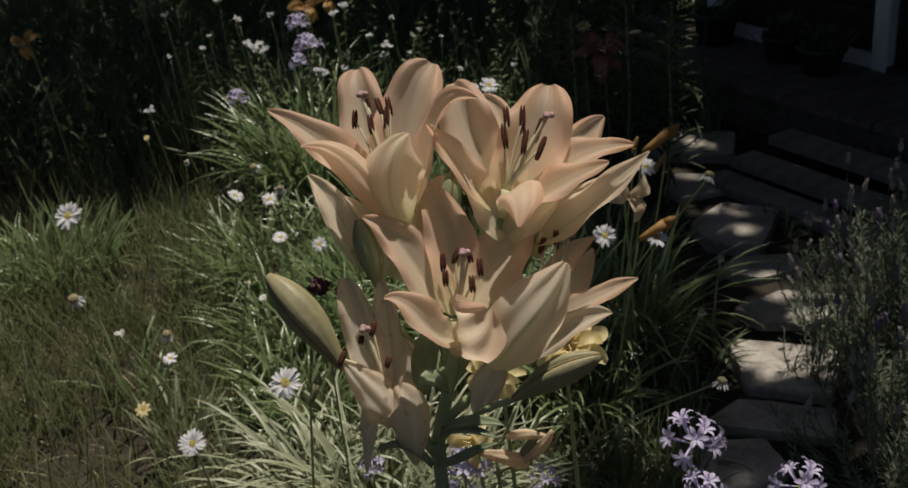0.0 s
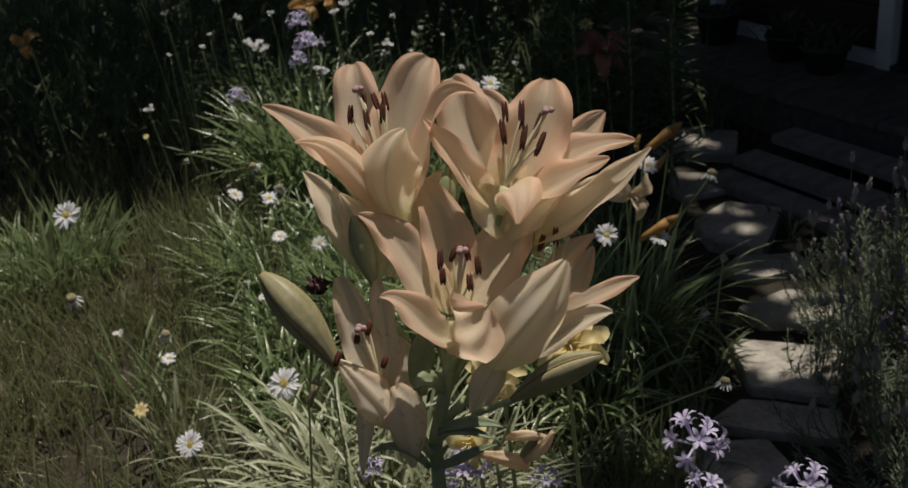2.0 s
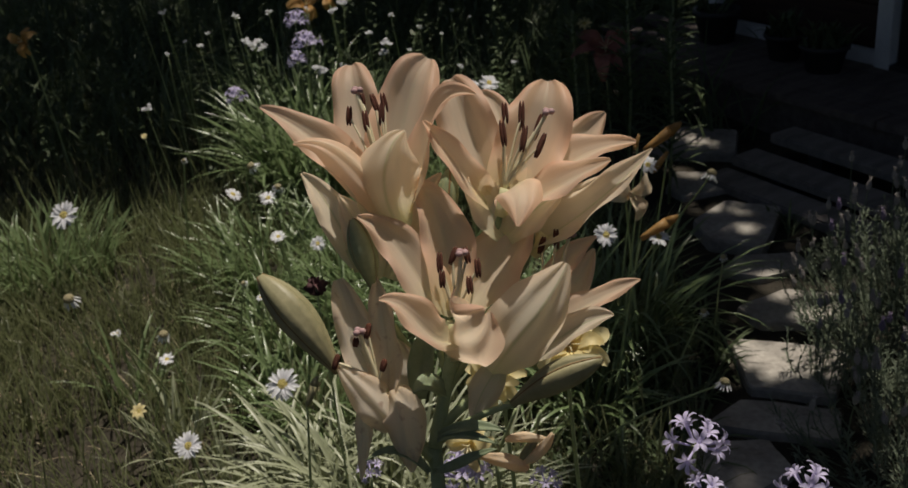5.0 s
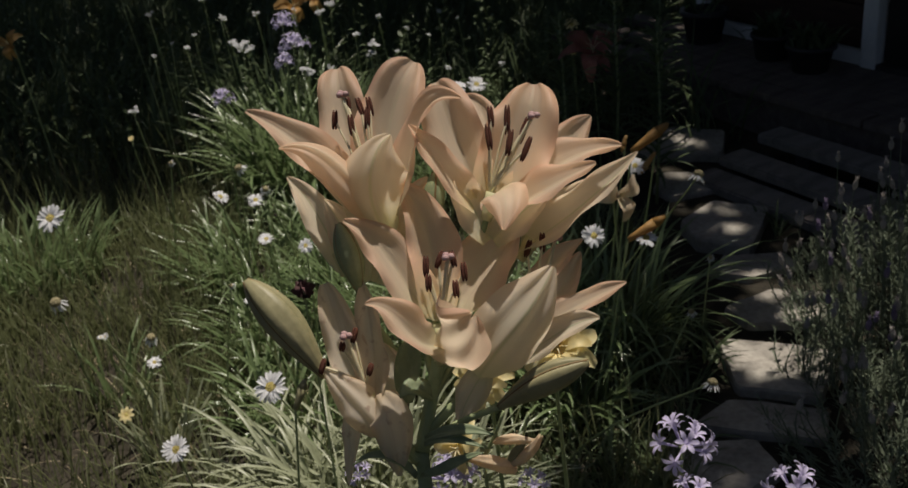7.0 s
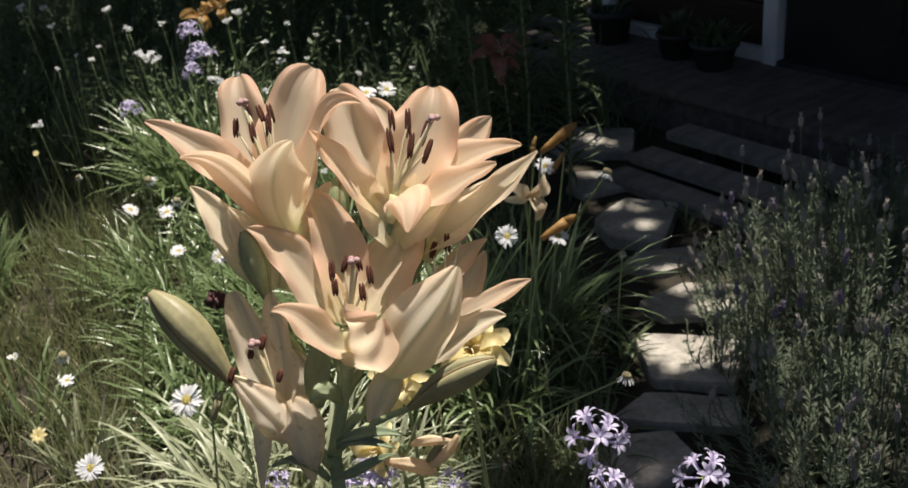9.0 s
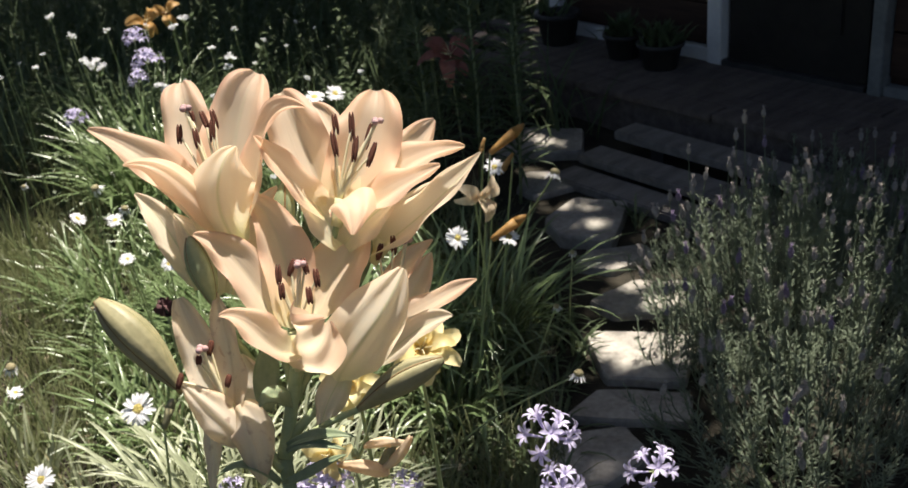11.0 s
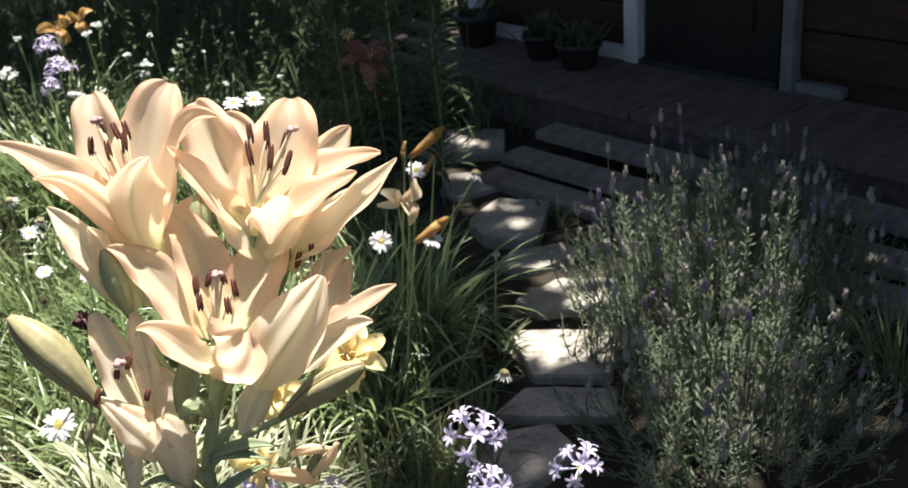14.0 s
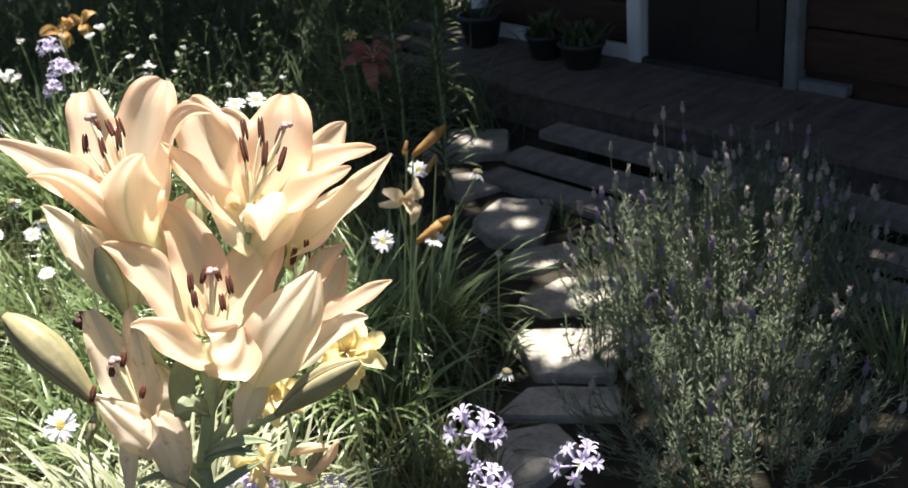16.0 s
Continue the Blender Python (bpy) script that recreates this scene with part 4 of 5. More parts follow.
        ob.matrix_basis = Matrix.Translation(head[i]) @ t.to_track_quat("Z", "Y").to_matrix().to_4x4() @ Matrix.Diagonal((0.72, 0.72, g.uniform(0.6, 0.95), 1))


for b in ((0.80, 2.12, 0.40, 0.42, 420, 0.36, 1, 150), (0.64, 1.66, 0.33, 0.32, 230, 0.25, 2, 45), (1.00, 2.42, 0.28, 0.30, 130, 0.36, 3, 10), (0.485, 1.96, 0.09, 0.08, 24, 0.24, 4, 7)):
    lavender(*b)


# ---- unseen tree added to shade the far side and the path; its crown hangs above ----
def tree(x, y, h, shade, n, seed):
    g = np.random.default_rng(seed)
    c = thing("shade_tree", "unseen leafy tree added to shade the path and the far bed", "tree", m=pose(x, y, -0.03))
    bm = bmesh.new()
    tube(bm, bez([(0, 0, 0), (0.05, 0, h * 0.3), (-0.05, 0.05, h * 0.5), (0, 0, h * 0.75)], 8), 0.11, 0.06, 10)
    part("trunk", bm, BARK, c)
    # crown leaves are placed up-sun of the ground to be darkened
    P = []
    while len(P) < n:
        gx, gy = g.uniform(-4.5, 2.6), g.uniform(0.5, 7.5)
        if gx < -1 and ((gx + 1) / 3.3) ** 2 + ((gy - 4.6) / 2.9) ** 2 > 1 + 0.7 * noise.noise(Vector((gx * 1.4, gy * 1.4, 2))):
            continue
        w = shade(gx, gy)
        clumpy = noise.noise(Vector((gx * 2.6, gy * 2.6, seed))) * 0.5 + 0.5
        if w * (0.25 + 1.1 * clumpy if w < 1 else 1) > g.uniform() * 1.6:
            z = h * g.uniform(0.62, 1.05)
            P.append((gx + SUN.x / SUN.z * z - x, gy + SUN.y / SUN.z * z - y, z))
    P = np.array(P)
    u = g.normal(0, 1, (n, 3)) * (1, 1, 0.5)
    u /= np.linalg.norm(u, axis=1)[:, None]
    s = np.cross(u, g.normal(0, 1, (n, 3)))
    s /= np.linalg.norm(s, axis=1)[:, None]
    L = g.uniform(0.06, 0.12, n)[:, None]
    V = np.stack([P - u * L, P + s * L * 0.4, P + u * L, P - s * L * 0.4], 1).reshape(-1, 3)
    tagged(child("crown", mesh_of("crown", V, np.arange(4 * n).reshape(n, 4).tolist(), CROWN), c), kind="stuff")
    for k in range(9):
        q = P[g.integers(n)]
        part("limb", tube(bmesh.new(), bez([(0, 0, h * 0.6), (q[0] * 0.3, q[1] * 0.3, h * 0.72), (q[0] * 0.7, q[1] * 0.7, h * 0.8), (q[0], q[1], q[2])], 7), 0.05, 0.012, 7), BARK, c)


# ground circles kept clear of crown leaves so sun reaches stones and daisies
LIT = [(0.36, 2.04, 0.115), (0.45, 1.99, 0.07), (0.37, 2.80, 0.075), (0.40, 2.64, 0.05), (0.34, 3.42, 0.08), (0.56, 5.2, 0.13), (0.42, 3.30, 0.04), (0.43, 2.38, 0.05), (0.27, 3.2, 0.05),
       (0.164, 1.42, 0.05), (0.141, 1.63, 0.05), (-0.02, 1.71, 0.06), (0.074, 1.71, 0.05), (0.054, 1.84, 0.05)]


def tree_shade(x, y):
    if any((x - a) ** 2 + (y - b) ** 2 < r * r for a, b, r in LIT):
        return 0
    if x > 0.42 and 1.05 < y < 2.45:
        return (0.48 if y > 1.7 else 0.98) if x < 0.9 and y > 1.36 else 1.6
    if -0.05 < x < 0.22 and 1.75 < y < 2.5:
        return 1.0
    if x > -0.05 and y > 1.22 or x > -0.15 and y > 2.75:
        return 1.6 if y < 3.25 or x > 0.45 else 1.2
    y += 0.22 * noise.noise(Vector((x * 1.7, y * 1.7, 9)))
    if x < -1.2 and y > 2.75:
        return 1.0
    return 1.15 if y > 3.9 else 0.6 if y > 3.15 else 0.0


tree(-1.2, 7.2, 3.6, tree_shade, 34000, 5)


# ---- flowers of the beds ----
def petal_shape(name, L, w, mat, cup=0.2, rise=0.1, fall=0.1, seg=5, across=3):
    """A petal lying outward along x from the origin."""
    V, F = [], []
    for i in range(seg + 1):
        s = i / seg
        q = math.sin(math.pi * (0.12 + 0.83 * s ** 0.9)) ** 0.6 * w / 2
        for j in range(across + 1):
            u = 2 * j / across - 1
            V.append((L * (0.06 + 0.94 * s), u * q, L * (rise * math.sin(s * 2.2) - fall * s * s) + cup * q * u * u))
    for i in range(seg):
        for j in range(across):
            a = i * (across + 1) + j
            F.append((a, a + 1, a + across + 2, a + across + 1))
    return mesh_of(name, V, F, mat)


def dome(name, r, h, mat):
    bm = blob(bmesh.new(), (0, 0, 0), (r, r, h), None, 14, 8)
    me = bpy.data.meshes.new(name)
    bm.to_mesh(me)
    bm.free()
    me.materials.append(mat)
    return me


def stem_to(parent, foot, head, m, r=0.0016, mat=None):
    """A bowed stem from the ground to the flower's head, in the flower's own axes."""
    f, h = Vector((foot[0], foot[1], -0.03)), Vector(head)
    inv = m.inverted()
    c1, c2 = f * 0.7 + h * 0.3, f * 0.2 + h * 0.8
    c1.z, c2.z = h.z * 0.45, h.z * 0.8
    part("stem", tube(bmesh.new(), [inv @ p for p in bez([f, c1, c2, h], 8)], r * 1.2, r * 0.8, 6), mat or STEM, parent)


RAYS = [petal_shape("ray", 0.5, 0.155, RAY, 0.3, r, f) for r, f in ((0.08, 0.02), (0.05, 0.12), (0.14, 0.0))]
RAYS_OLD = [petal_shape("ray", 0.34, 0.10, RAY, 0.5, -0.5, 0.75), petal_shape("ray", 0.28, 0.09, RAY, 0.5, -0.7, 0.9)]
EYE_NEW, EYE_OLD = dome("disc", 0.18, 0.07, DISC), dome("disc", 0.27, 0.20, DISC_OLD)


def daisy(p, d, old, az, tilt, foot):
    m = Matrix.Translation(p) @ Matrix.Rotation(radians(az), 4, "Z") @ Matrix.Rotation(radians(tilt), 4, "Y")
    c = thing("daisy", "faded daisy with drooping white rays" if old else "white daisy with a yellow eye on a thin stem", "flower", "daisies", m=m)
    s = Matrix.Scale(d, 4)
    child("disc", EYE_OLD if old else EYE_NEW, c).matrix_basis = s
    n = 15 if old else 21
    for k in range(n):
        r = random.uniform(-6, 6)
        ob = child("ray", random.choice(RAYS_OLD if old else RAYS), c)
        ob.matrix_basis = pose(0, 0, -0.01 * d, random.uniform(-15, 15), random.uniform(-10, 8), k * 360 / n + r) @ Matrix.Scale(d * random.uniform(0.88, 1.08), 4)
        if old:
            ob.matrix_basis = ob.matrix_basis @ Matrix.Translation((0.14, 0, 0))
    stem_to(c, foot, Vector(p) - m.to_3x3() @ Vector((0, 0, 0.03 * d)), m, 0.0018)


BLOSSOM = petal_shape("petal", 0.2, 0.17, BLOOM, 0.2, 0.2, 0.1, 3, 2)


def white_blossom(p, d):
    m = Matrix.Translation(p)
    c = thing("white_blossom", "small cluster of white blossoms on a thin stem", "flower", "white blossoms in the far bed", m=m)
    for k in range(7):
        x, y, z = (random.uniform(-0.36, 0.36) * d for _ in range(3))
        for j in range(5):
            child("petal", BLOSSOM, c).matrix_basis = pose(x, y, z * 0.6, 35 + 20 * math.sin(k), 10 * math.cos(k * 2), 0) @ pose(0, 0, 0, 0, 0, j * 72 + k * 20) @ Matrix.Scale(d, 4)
        part("stalk", tube(bmesh.new(), [(0, 0, -0.6 * d), (x, y, z * 0.6)], 0.0008, 0.0006, 5), STEM, c)
    stem_to(c, (p[0] + random.uniform(-0.05, 0.05), p[1] + 0.08), (p[0], p[1], p[2] - 0.6 * d), m, 0.0014)


def floret_mesh():
    """A lilac floret along z: a narrow tube that opens into six points."""
    V, F = [], []
    for r, z in ((0.016, 0.0), (0.024, 0.12), (0.030, 0.3), (0.05, 0.40)):
        V += [(r * math.cos(k * math.tau / 12), r * math.sin(k * math.tau / 12), z) for k in range(12)]
    for i in range(3):
        for k in range(12):
            F.append((i * 12 + k, i * 12 + (k + 1) % 12, i * 12 + 12 + (k + 1) % 12, i * 12 + 12 + k))
    for k in range(6):
        a = k * math.tau / 6
        e, t = Vector((math.cos(a), math.sin(a), 0)), Vector((-math.sin(a), math.cos(a), 0))
        row = [36 + (2 * k - 1) % 12, 36 + 2 * k, 36 + 2 * k + 1]
        for r, w, z in ((0.125, 0.052, 0.46), (0.20, 0.040, 0.48), (0.255, 0.006, 0.45)):
            o = len(V)
            V += [tuple(e * r - t * w + Vector((0, 0, z))), tuple(e * r + Vector((0, 0, z - 0.012))), tuple(e * r + t * w + Vector((0, 0, z)))]
            F += [(row[0], row[1], o + 1, o), (row[1], row[2], o + 2, o + 1)]
            row = [o, o + 1, o + 2]
    return mesh_of("floret", V, F, LILAC)


FLORET = floret_mesh()


def umbel(p, d, n):
    m = Matrix.Translation(p)
    c = thing("lilac_umbel", "lilac umbel of star-shaped florets on a green stem", "flower", "lilac umbels", m=m)
    hub = Vector((0, 0, -0.22 * d))
    for k in range(n):
        a = k * 2.4
        el = 1.3 - 1.35 * ((k + 0.5) / n) ** 0.9 + random.uniform(-0.2, 0.2)
        e = Vector((math.cos(a) * math.cos(el), math.sin(a) * math.cos(el) - 0.15, math.sin(el))).normalized()
        s = hub + e * d * random.uniform(0.05, 0.15)
        part("pedicel", tube(bmesh.new(), [hub, s], 0.0009, 0.0009, 5), STEM, c)
        child("floret", FLORET, c).matrix_basis = Matrix.Translation(s) @ e.to_track_quat("Z", "Y").to_matrix().to_4x4() @ Matrix.Rotation(k, 4, "Z") @ Matrix.Scale(d * random.uniform(0.72, 0.95), 4)
    stem_to(c, (p[0] - 0.02, p[1] + 0.03), (p[0], p[1], p[2] - 0.21 * d), m, 0.002)


def daylily(p, d, az, tilt, mat, double):
    m = Matrix.Translation(p) @ Matrix.Rotation(radians(az), 4, "Z") @ Matrix.Rotation(radians(tilt), 4, "Y")
    words = {"yellow_petal": "yellow ruffled daylily flower on a green stem", "withered_petal": "pale orange daylily flower going over", "red_petal": "dull red lily flower in the shade",
             "orange_petal": "orange daylily flower in the shaded bed"}
    c = thing("daylily", words[mat.name], "flower", "daylilies", m=m)
    tiers = ((7, 0.54, 0.25, 0.5, 0.25), (7, 0.42, 0.19, 0.8, 0.2)) if double else ((3, 0.52, 0.27, 0.6, 0.3), (3, 0.5, 0.2, 0.5, 0.3))
    for t, (n, L, w, rise, fall) in enumerate(tiers):
        for k in range(n):
            me = petal_shape("petal", L * d * random.uniform(0.9, 1.1), w * d, mat, random.uniform(0.1, 0.5), rise, fall * random.uniform(0.5, 2.2), 8, 4)
            for v in me.vertices:
                v.co.z += 0.02 * d * math.sin(v.co.x / d * 26 + k) * abs(v.co.y) / (w * d) * 2
            child("petal", me, c).matrix_basis = pose(0, 0, 0.01 * t * d, random.uniform(-12, 12), random.uniform(-10, 10), k * 360 / n + t * 30 + random.uniform(-8, 8))
    for k in range(5):
        a = k * 1.26
        part("stamen", tube(bmesh.new(), bez([(0, 0, 0), (0, 0, 0.15 * d), (0.06 * d * math.cos(a), 0.06 * d * math.sin(a), 0.25 * d), (0.12 * d * math.cos(a), 0.12 * d * math.sin(a), 0.3 * d)], 5), 0.0009, 0.0006, 5), FILAMENT, c)
    part("tube", tube(bmesh.new(), [(0, 0, -0.3 * d), (0, 0, -0.1 * d), (0, 0, 0.04 * d)], 0.003, 0.0075, 8), mat, c)
    stem_to(c, (p[0] + 0.02, p[1] + 0.08), m @ Vector((0, 0, -0.3 * d)), m, 0.0028)


def limp(parent, pts, r, mat, name, label):
    """A limp, pleated closed flower along a bent line, ragged at its mouth."""
    line = bez(pts, 14)
    bm = bmesh.new()
    rings = []
    for i, c in enumerate(line):
        q = i / 14
        t = (line[min(i + 1, 14)] - line[max(i - 1, 0)]).normalized()
        u = t.cross(Vector((0, -1, 0.2))).normalized()
        v = t.cross(u)
        rad = r * (0.45 + 0.65 * math.sin(math.pi * min(1, q * 1.05)) ** 0.8)
        ring = []
        for k in range(20):
            ang = k * math.tau / 20
            pleat = 1 + 0.16 * math.sin(ang * 5 + q * 4) + 0.07 * math.sin(ang * 3 + q * 11)
            rag = t * (r * 0.5 * math.sin(k * 2.4) if i == 14 else 0)
            ring.append(bm.verts.new(c + (u * math.cos(ang) + v * math.sin(ang) * 0.8) * rad * pleat + rag))
        rings.append(ring)
    for x, y in zip(rings, rings[1:]):
        for k in range(20):
            bm.faces.new((x[k], x[(k + 1) % 20], y[(k + 1) % 20], y[k]))
    bm.faces.new(rings[0][::-1])
    bm.faces.new(rings[-1])
    part(name, bm, mat, parent, label)


def withered(p, d):
    c = thing("withered_daylily", "withered pale orange daylily flowers hanging on a green stem", "flower", m=Matrix.Translation(p))
    e = d / 130
    for k, (pts, r, mat) in enumerate((
            (((8, 0, -28), (-4, -6, -12), (-30, -8, -2), (-72, -4, 4)), 12, PEACH_OLD),
            (((-26, 2, 30), (-10, 0, 42), (18, -2, 40), (42, -2, 36)), 8, PEACH_OLD),
            (((0, -3, -14), (22, -5, 0), (40, -5, 20), (54, -4, 46)), 9, PEACH_OLD),
            (((-4, 0, -8), (8, -2, 8), (18, -2, 22), (26, 0, 38)), 8, BUD))):
        limp(c, [Vector(q) * e for q in pts], r * e, mat, "limp_flower" if mat is PEACH_OLD else "bud", "limp pale orange flower" if mat is PEACH_OLD else "pale green bud")
    limp(c, [Vector(q) * e for q in ((-44, 2, 8), (-45, 2, 16), (-45, 2, 22), (-44, 2, 32))], 6 * e, BUD_GREEN, "bud", "small green bud")
    part("stalk", tube(bmesh.new(), bez([Vector(q) * e for q in ((-46, 6, -6), (-34, 6, 20), (-20, 6, 50), (-6, 8, 90))], 8), 3.6 * e, 3.0 * e, 8), STEM, c)
    part("stalk", tube(bmesh.new(), bez([Vector(q) * e for q in ((14, 6, -30), (18, 6, 10), (26, 6, 50), (36, 8, 86))], 8), 3.2 * e, 2.6 * e, 8), STEM, c)
    stem_to(c, (p[0] - 0.02, p[1] + 0.06), Vector(p) + Vector((-46, 6, -6)) * e, Matrix.Translation(p), 0.003)


def small_yellow(p, d):
    m = Matrix.Translation(p) @ pose(0, 0, 0, 40, 0, 0)
    c = thing("yellow_flower", "small yellow flower on a thin stem", "flower", "small yellow flowers", m=m)
    for k in range(8):
        child("petal", petal_shape("petal", 0.5 * d, 0.26 * d, YELLOW, 0.3, 0.2, 0.1, 4, 2), c).matrix_basis = pose(0, 0, 0, 0, 0, k * 45)
    child("disc", dome("disc", 0.15 * d, 0.08 * d, DISC), c)
    stem_to(c, (p[0] + 0.02, p[1] + 0.06), p, m, 0.0013)


def daylily_bud(a, b, w, mat=ORANGE):
    a, b = Vector(a), Vector(b)
    words = "orange daylily bud on a thin stem" if mat is ORANGE else "pale olive daylily bud on a thin stem"
    c = thing("daylily_bud", words, "bud", "daylily buds", m=Matrix.Translation(a))
    bm = bmesh.new()
    pts = [(b - a) * s for s in (0, 0.2, 0.45, 0.7, 0.9, 1)]
    tube(bm, pts[:4], w * 0.25, w * 0.5, 8)
    tube(bm, pts[3:], w * 0.5, w * 0.12, 8)
    part("petal", bm, mat, c)
    stem_to(c, (a.x - 0.05, a.y + 0.06), a, Matrix.Translation(a), 0.0022)


def dead_head(p, d):
    c = thing("dead_flower", "dark shrivelled flower head on a stem", "flower", m=Matrix.Translation(p))
    for k in range(6):
        a = k * 1.05
        V, F = petal_mesh(((0, 0, 0), (400 * d * math.cos(a), 400 * d * math.sin(a), 200 * d), (380 * d * math.cos(a + 0.6), 380 * d * math.sin(a + 0.6), -300 * d), (120 * d * math.cos(a), 120 * d * math.sin(a), -700 * d)), 9, (math.cos(a), math.sin(a), 0.3), 0.9, 1, 8, 4, wave=0.4)
        child("petal", mesh_of("petal", V, F, DEAD), c)
    stem_to(c, (p[0], p[1] + 0.03), p, Matrix.Translation(p), 0.0018)


# daisies
daisy((-0.475, 1.403, 0.370), 0.052, 0, -95, 42, (-0.393, 1.581))
daisy((-0.569, 1.237, 0.376), 0.040, 0, -85, 40, (-0.552, 1.315))
daisy((-0.521, 1.900, 0.375), 0.031, 0, -80, 45, (-0.539, 1.960))
daisy((-0.612, 1.950, 0.370), 0.030, 0, -92, 20, (-0.647, 2.166))
daisy((0.030, 1.824, 0.409), 0.044, 0, -100, 52, (-0.078, 2.085))
daisy((0.124, 1.824, 0.402), 0.042, 0, -60, 40, (-0.014, 2.076))
daisy((0.115, 1.972, 0.483), 0.042, 0, -80, 30, (0.072, 2.041))
daisy((0.209, 1.780, 0.539), 0.034, 1, 40, 25, (0.057, 2.222))
daisy((0.201, 1.503, 0.298), 0.031, 1, 30, 20, (-0.048, 1.720))
daisy((-0.749, 2.122, 0.395), 0.036, 0, -20, 40, (-0.748, 2.249))
daisy((-0.673, 2.120, 0.385), 0.036, 0, -60, 25, (-0.651, 2.195))
daisy((-0.651, 2.130, 0.406), 0.027, 1, -59, 33, (-0.573, 2.194))
daisy((-0.723, 2.195, 0.432), 0.032, 1, -128, 36, (-0.759, 2.260))
daisy((-0.794, 1.734, 0.276), 0.032, 1, -55, 21, (-0.790, 1.818))
daisy((-0.770, 1.672, 0.258), 0.029, 0, -70, 20, (-0.883, 1.773))
daisy((-0.925, 1.820, 0.232), 0.017, 0, -113, 40, (-0.914, 1.905))
daisy((-0.249, 2.321, 0.550), 0.048, 0, -90, 20, (-0.266, 2.425))
daisy((-0.203, 2.324, 0.553), 0.043, 0, -60, 40, (-0.202, 2.377))
daisy((-1.045, 1.950, 0.433), 0.058, 0, -90, 48, (-0.989, 2.037))
daisy((-0.948, 1.710, 0.368), 0.038, 1, -98, 29, (-0.957, 1.806))
daisy((-0.621, 1.969, 0.362), 0.028, 0, -80, 30, (-0.598, 2.048))
daisy((0.262, 1.991, 0.277), 0.019, 1, -108, 32, (0.271, 2.166))
daisy((0.210, 1.858, 0.230), 0.022, 1, -114, 20, (0.144, 1.911))
daisy((-0.927, 2.338, 0.398), 0.018, 1, -85, 43, (-1.008, 2.434))
daisy((-0.630, 1.750, 0.370), 0.015, 1, -116, 44, (-0.717, 1.825))
daisy((-0.911, 1.774, 0.257), 0.013, 0, -67, 17, (-0.847, 1.883))
daisy((-0.600, 1.742, 0.343), 0.017, 0, -115, 21, (-0.544, 1.793))
# small white blossoms in the far bed
white_blossom((-1.066, 3.198, 0.597), 0.030)
white_blossom((-0.976, 3.074, 0.561), 0.024)
white_blossom((-0.921, 2.947, 0.521), 0.030)
white_blossom((-0.854, 2.842, 0.528), 0.042)
white_blossom((-0.649, 2.625, 0.521), 0.041)
white_blossom((-0.579, 2.959, 0.523), 0.025)
white_blossom((-0.526, 2.950, 0.499), 0.033)
white_blossom((-0.537, 2.937, 0.471), 0.030)
white_blossom((-0.543, 2.710, 0.459), 0.021)
white_blossom((-0.687, 3.194, 0.560), 0.035)
white_blossom((-0.718, 3.182, 0.538), 0.032)
white_blossom((-0.628, 2.824, 0.472), 0.020)
white_blossom((-0.881, 3.080, 0.569), 0.021)
white_blossom((-1.318, 3.200, 0.622), 0.035)
white_blossom((-1.091, 2.579, 0.454), 0.027)
white_blossom((-1.145, 2.929, 0.501), 0.015)
white_blossom((-0.325, 2.923, 0.426), 0.020)
white_blossom((-0.178, 2.929, 0.427), 0.018)
white_blossom((-0.337, 2.155, 0.436), 0.017)
white_blossom((-1.251, 3.200, 0.616), 0.024)
white_blossom((-0.546, 3.179, 0.519), 0.019)
white_blossom((-0.479, 3.263, 0.458), 0.017)
white_blossom((-1.132, 3.043, 0.506), 0.013)
white_blossom((-0.391, 3.385, 0.475), 0.017)
white_blossom((-1.065, 3.054, 0.526), 0.016)
white_blossom((-0.479, 3.038, 0.448), 0.016)
white_blossom((-0.330, 3.377, 0.454), 0.014)
white_blossom((-0.398, 3.157, 0.461), 0.014)
white_blossom((-0.999, 2.788, 0.555), 0.022)
white_blossom((-1.169, 3.010, 0.602), 0.024)
white_blossom((-0.762, 3.051, 0.580), 0.016)
white_blossom((-0.854, 2.804, 0.551), 0.042)
white_blossom((-0.970, 3.024, 0.578), 0.018)
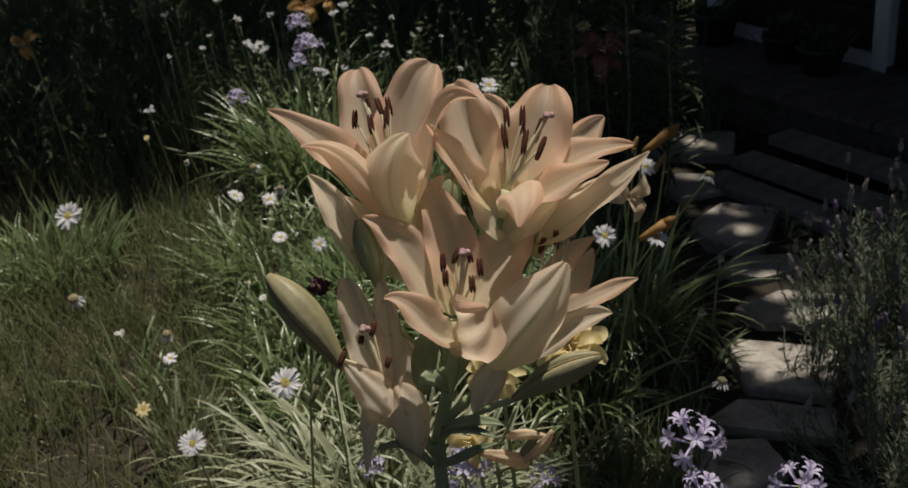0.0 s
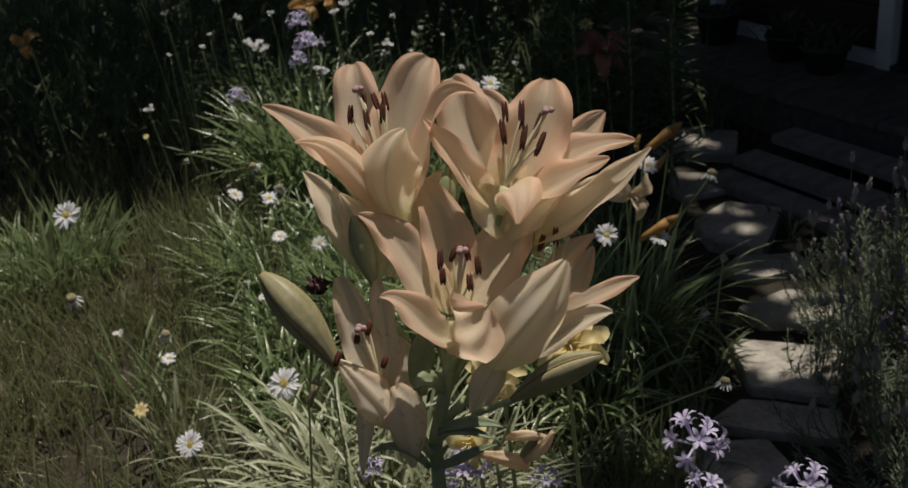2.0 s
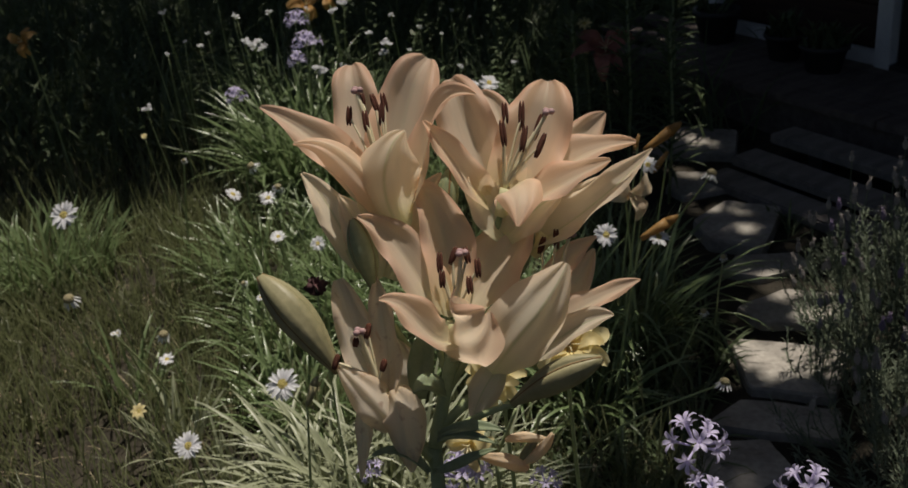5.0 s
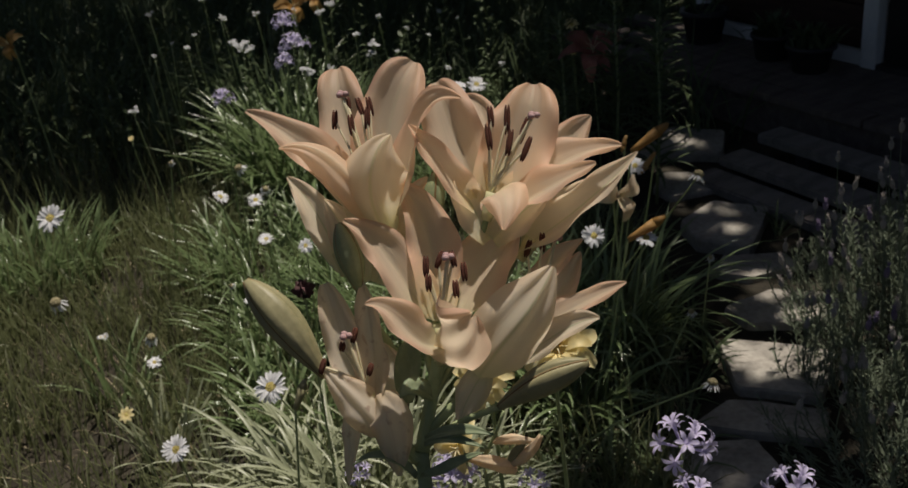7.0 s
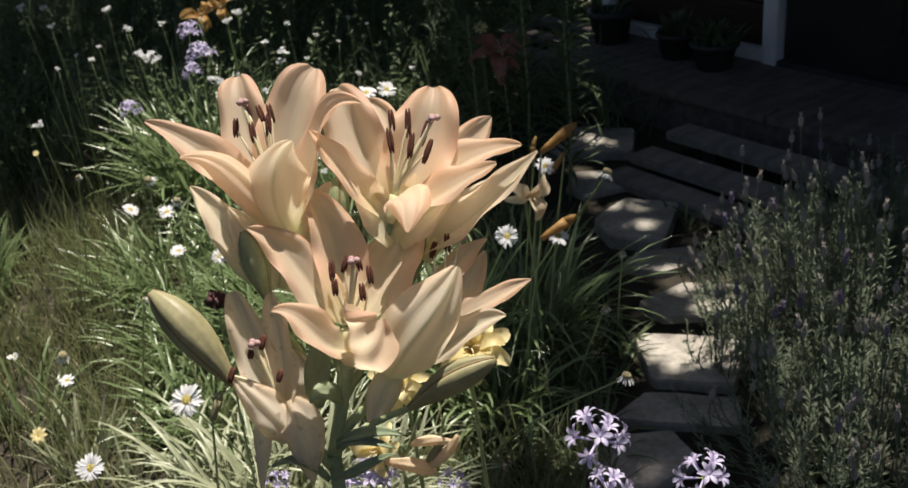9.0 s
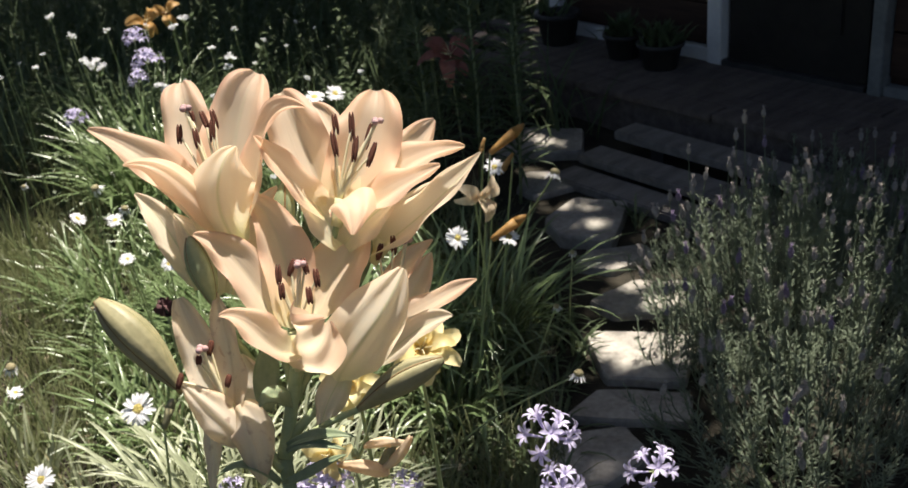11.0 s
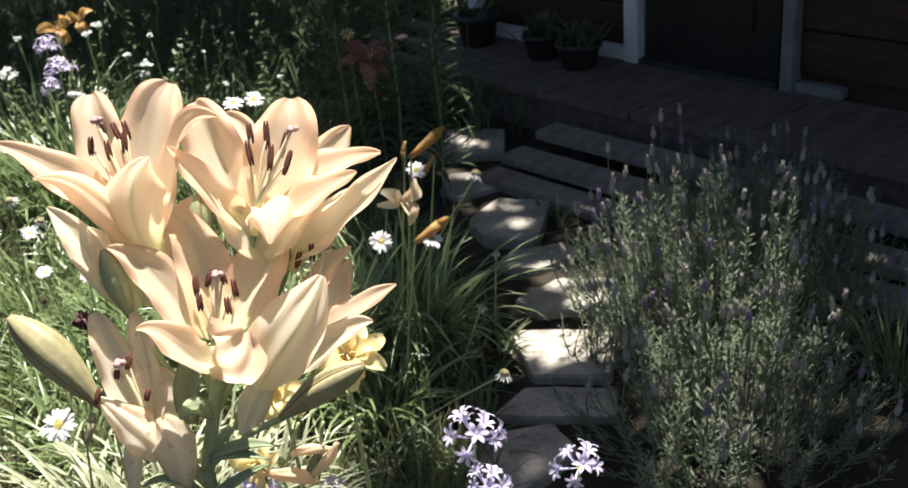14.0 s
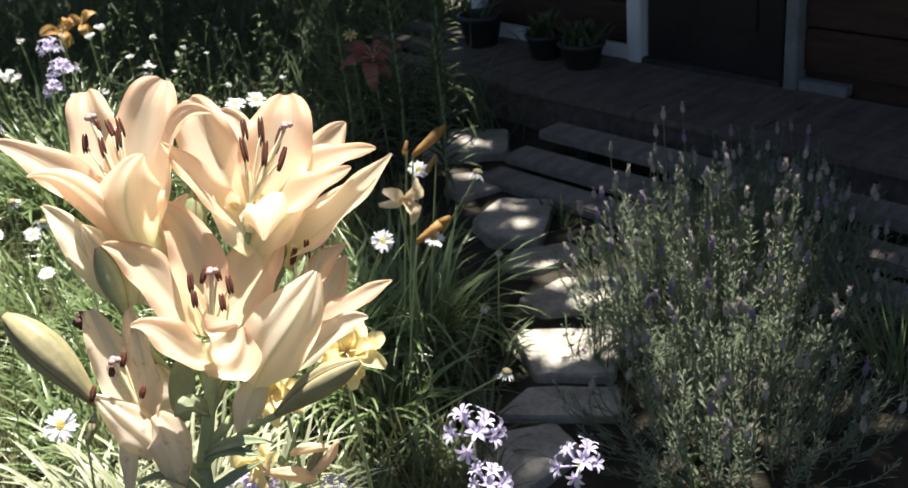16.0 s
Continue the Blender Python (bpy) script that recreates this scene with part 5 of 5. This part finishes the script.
# lilac umbels
umbel((0.099, 1.007, 0.545), 0.067, 9)
umbel((0.105, 0.958, 0.509), 0.053, 9)
umbel((0.213, 0.989, 0.498), 0.060, 8)
umbel((-0.161, 1.052, 0.469), 0.064, 12)
umbel((-0.067, 1.067, 0.447), 0.038, 9)
umbel((-0.705, 2.678, 0.638), 0.060, 9)
umbel((-0.675, 2.635, 0.592), 0.071, 10)
umbel((-0.694, 2.596, 0.558), 0.051, 9)
umbel((-0.833, 2.500, 0.503), 0.055, 9)
umbel((-0.294, 1.148, 0.402), 0.033, 8)
# yellow daylilies
daylily((-0.036, 1.132, 0.585), 0.092, -80, 50, YELLOW, 1)
daylily((-0.121, 1.116, 0.558), 0.077, -100, 58, YELLOW, 1)
daylily((-0.151, 1.056, 0.502), 0.064, -100, 75, YELLOW, 0)
withered((-0.092, 1.052, 0.488), 0.087)
daylily((0.079, 1.902, 0.453), 0.091, -70, 70, PEACH_OLD, 0)
daylily((0.075, 3.137, 0.381), 0.186, -90, 30, RED, 0)
daylily((-0.823, 3.287, 0.535), 0.105, -60, 50, ORANGE, 0)
daylily((-0.756, 3.299, 0.555), 0.087, -90, 60, ORANGE, 0)
daylily((-1.611, 3.033, 0.531), 0.085, -90, 60, ORANGE, 0)
# yellow small flowers, orange buds, one dead head
small_yellow((-0.742, 1.464, 0.284), 0.028)
small_yellow((0.017, 3.172, 0.463), 0.044)
small_yellow((0.015, 3.139, 0.391), 0.030)
small_yellow((-1.100, 2.549, 0.390), 0.017)
daylily_bud((0.106, 1.936, 0.526), (0.175, 1.959, 0.570), 0.022)
daylily_bud((0.092, 1.822, 0.400), (0.159, 1.841, 0.435), 0.021)
daylily_bud((0.100, 1.996, 0.536), (0.090, 1.983, 0.510), 0.011)
daylily_bud((0.153, 1.983, 0.505), (0.123, 1.966, 0.469), 0.013)
daylily_bud((-0.404, 1.280, 0.410), (-0.389, 1.298, 0.447), 0.014, BUD)
dead_head((-0.382, 1.335, 0.574), 0.027)
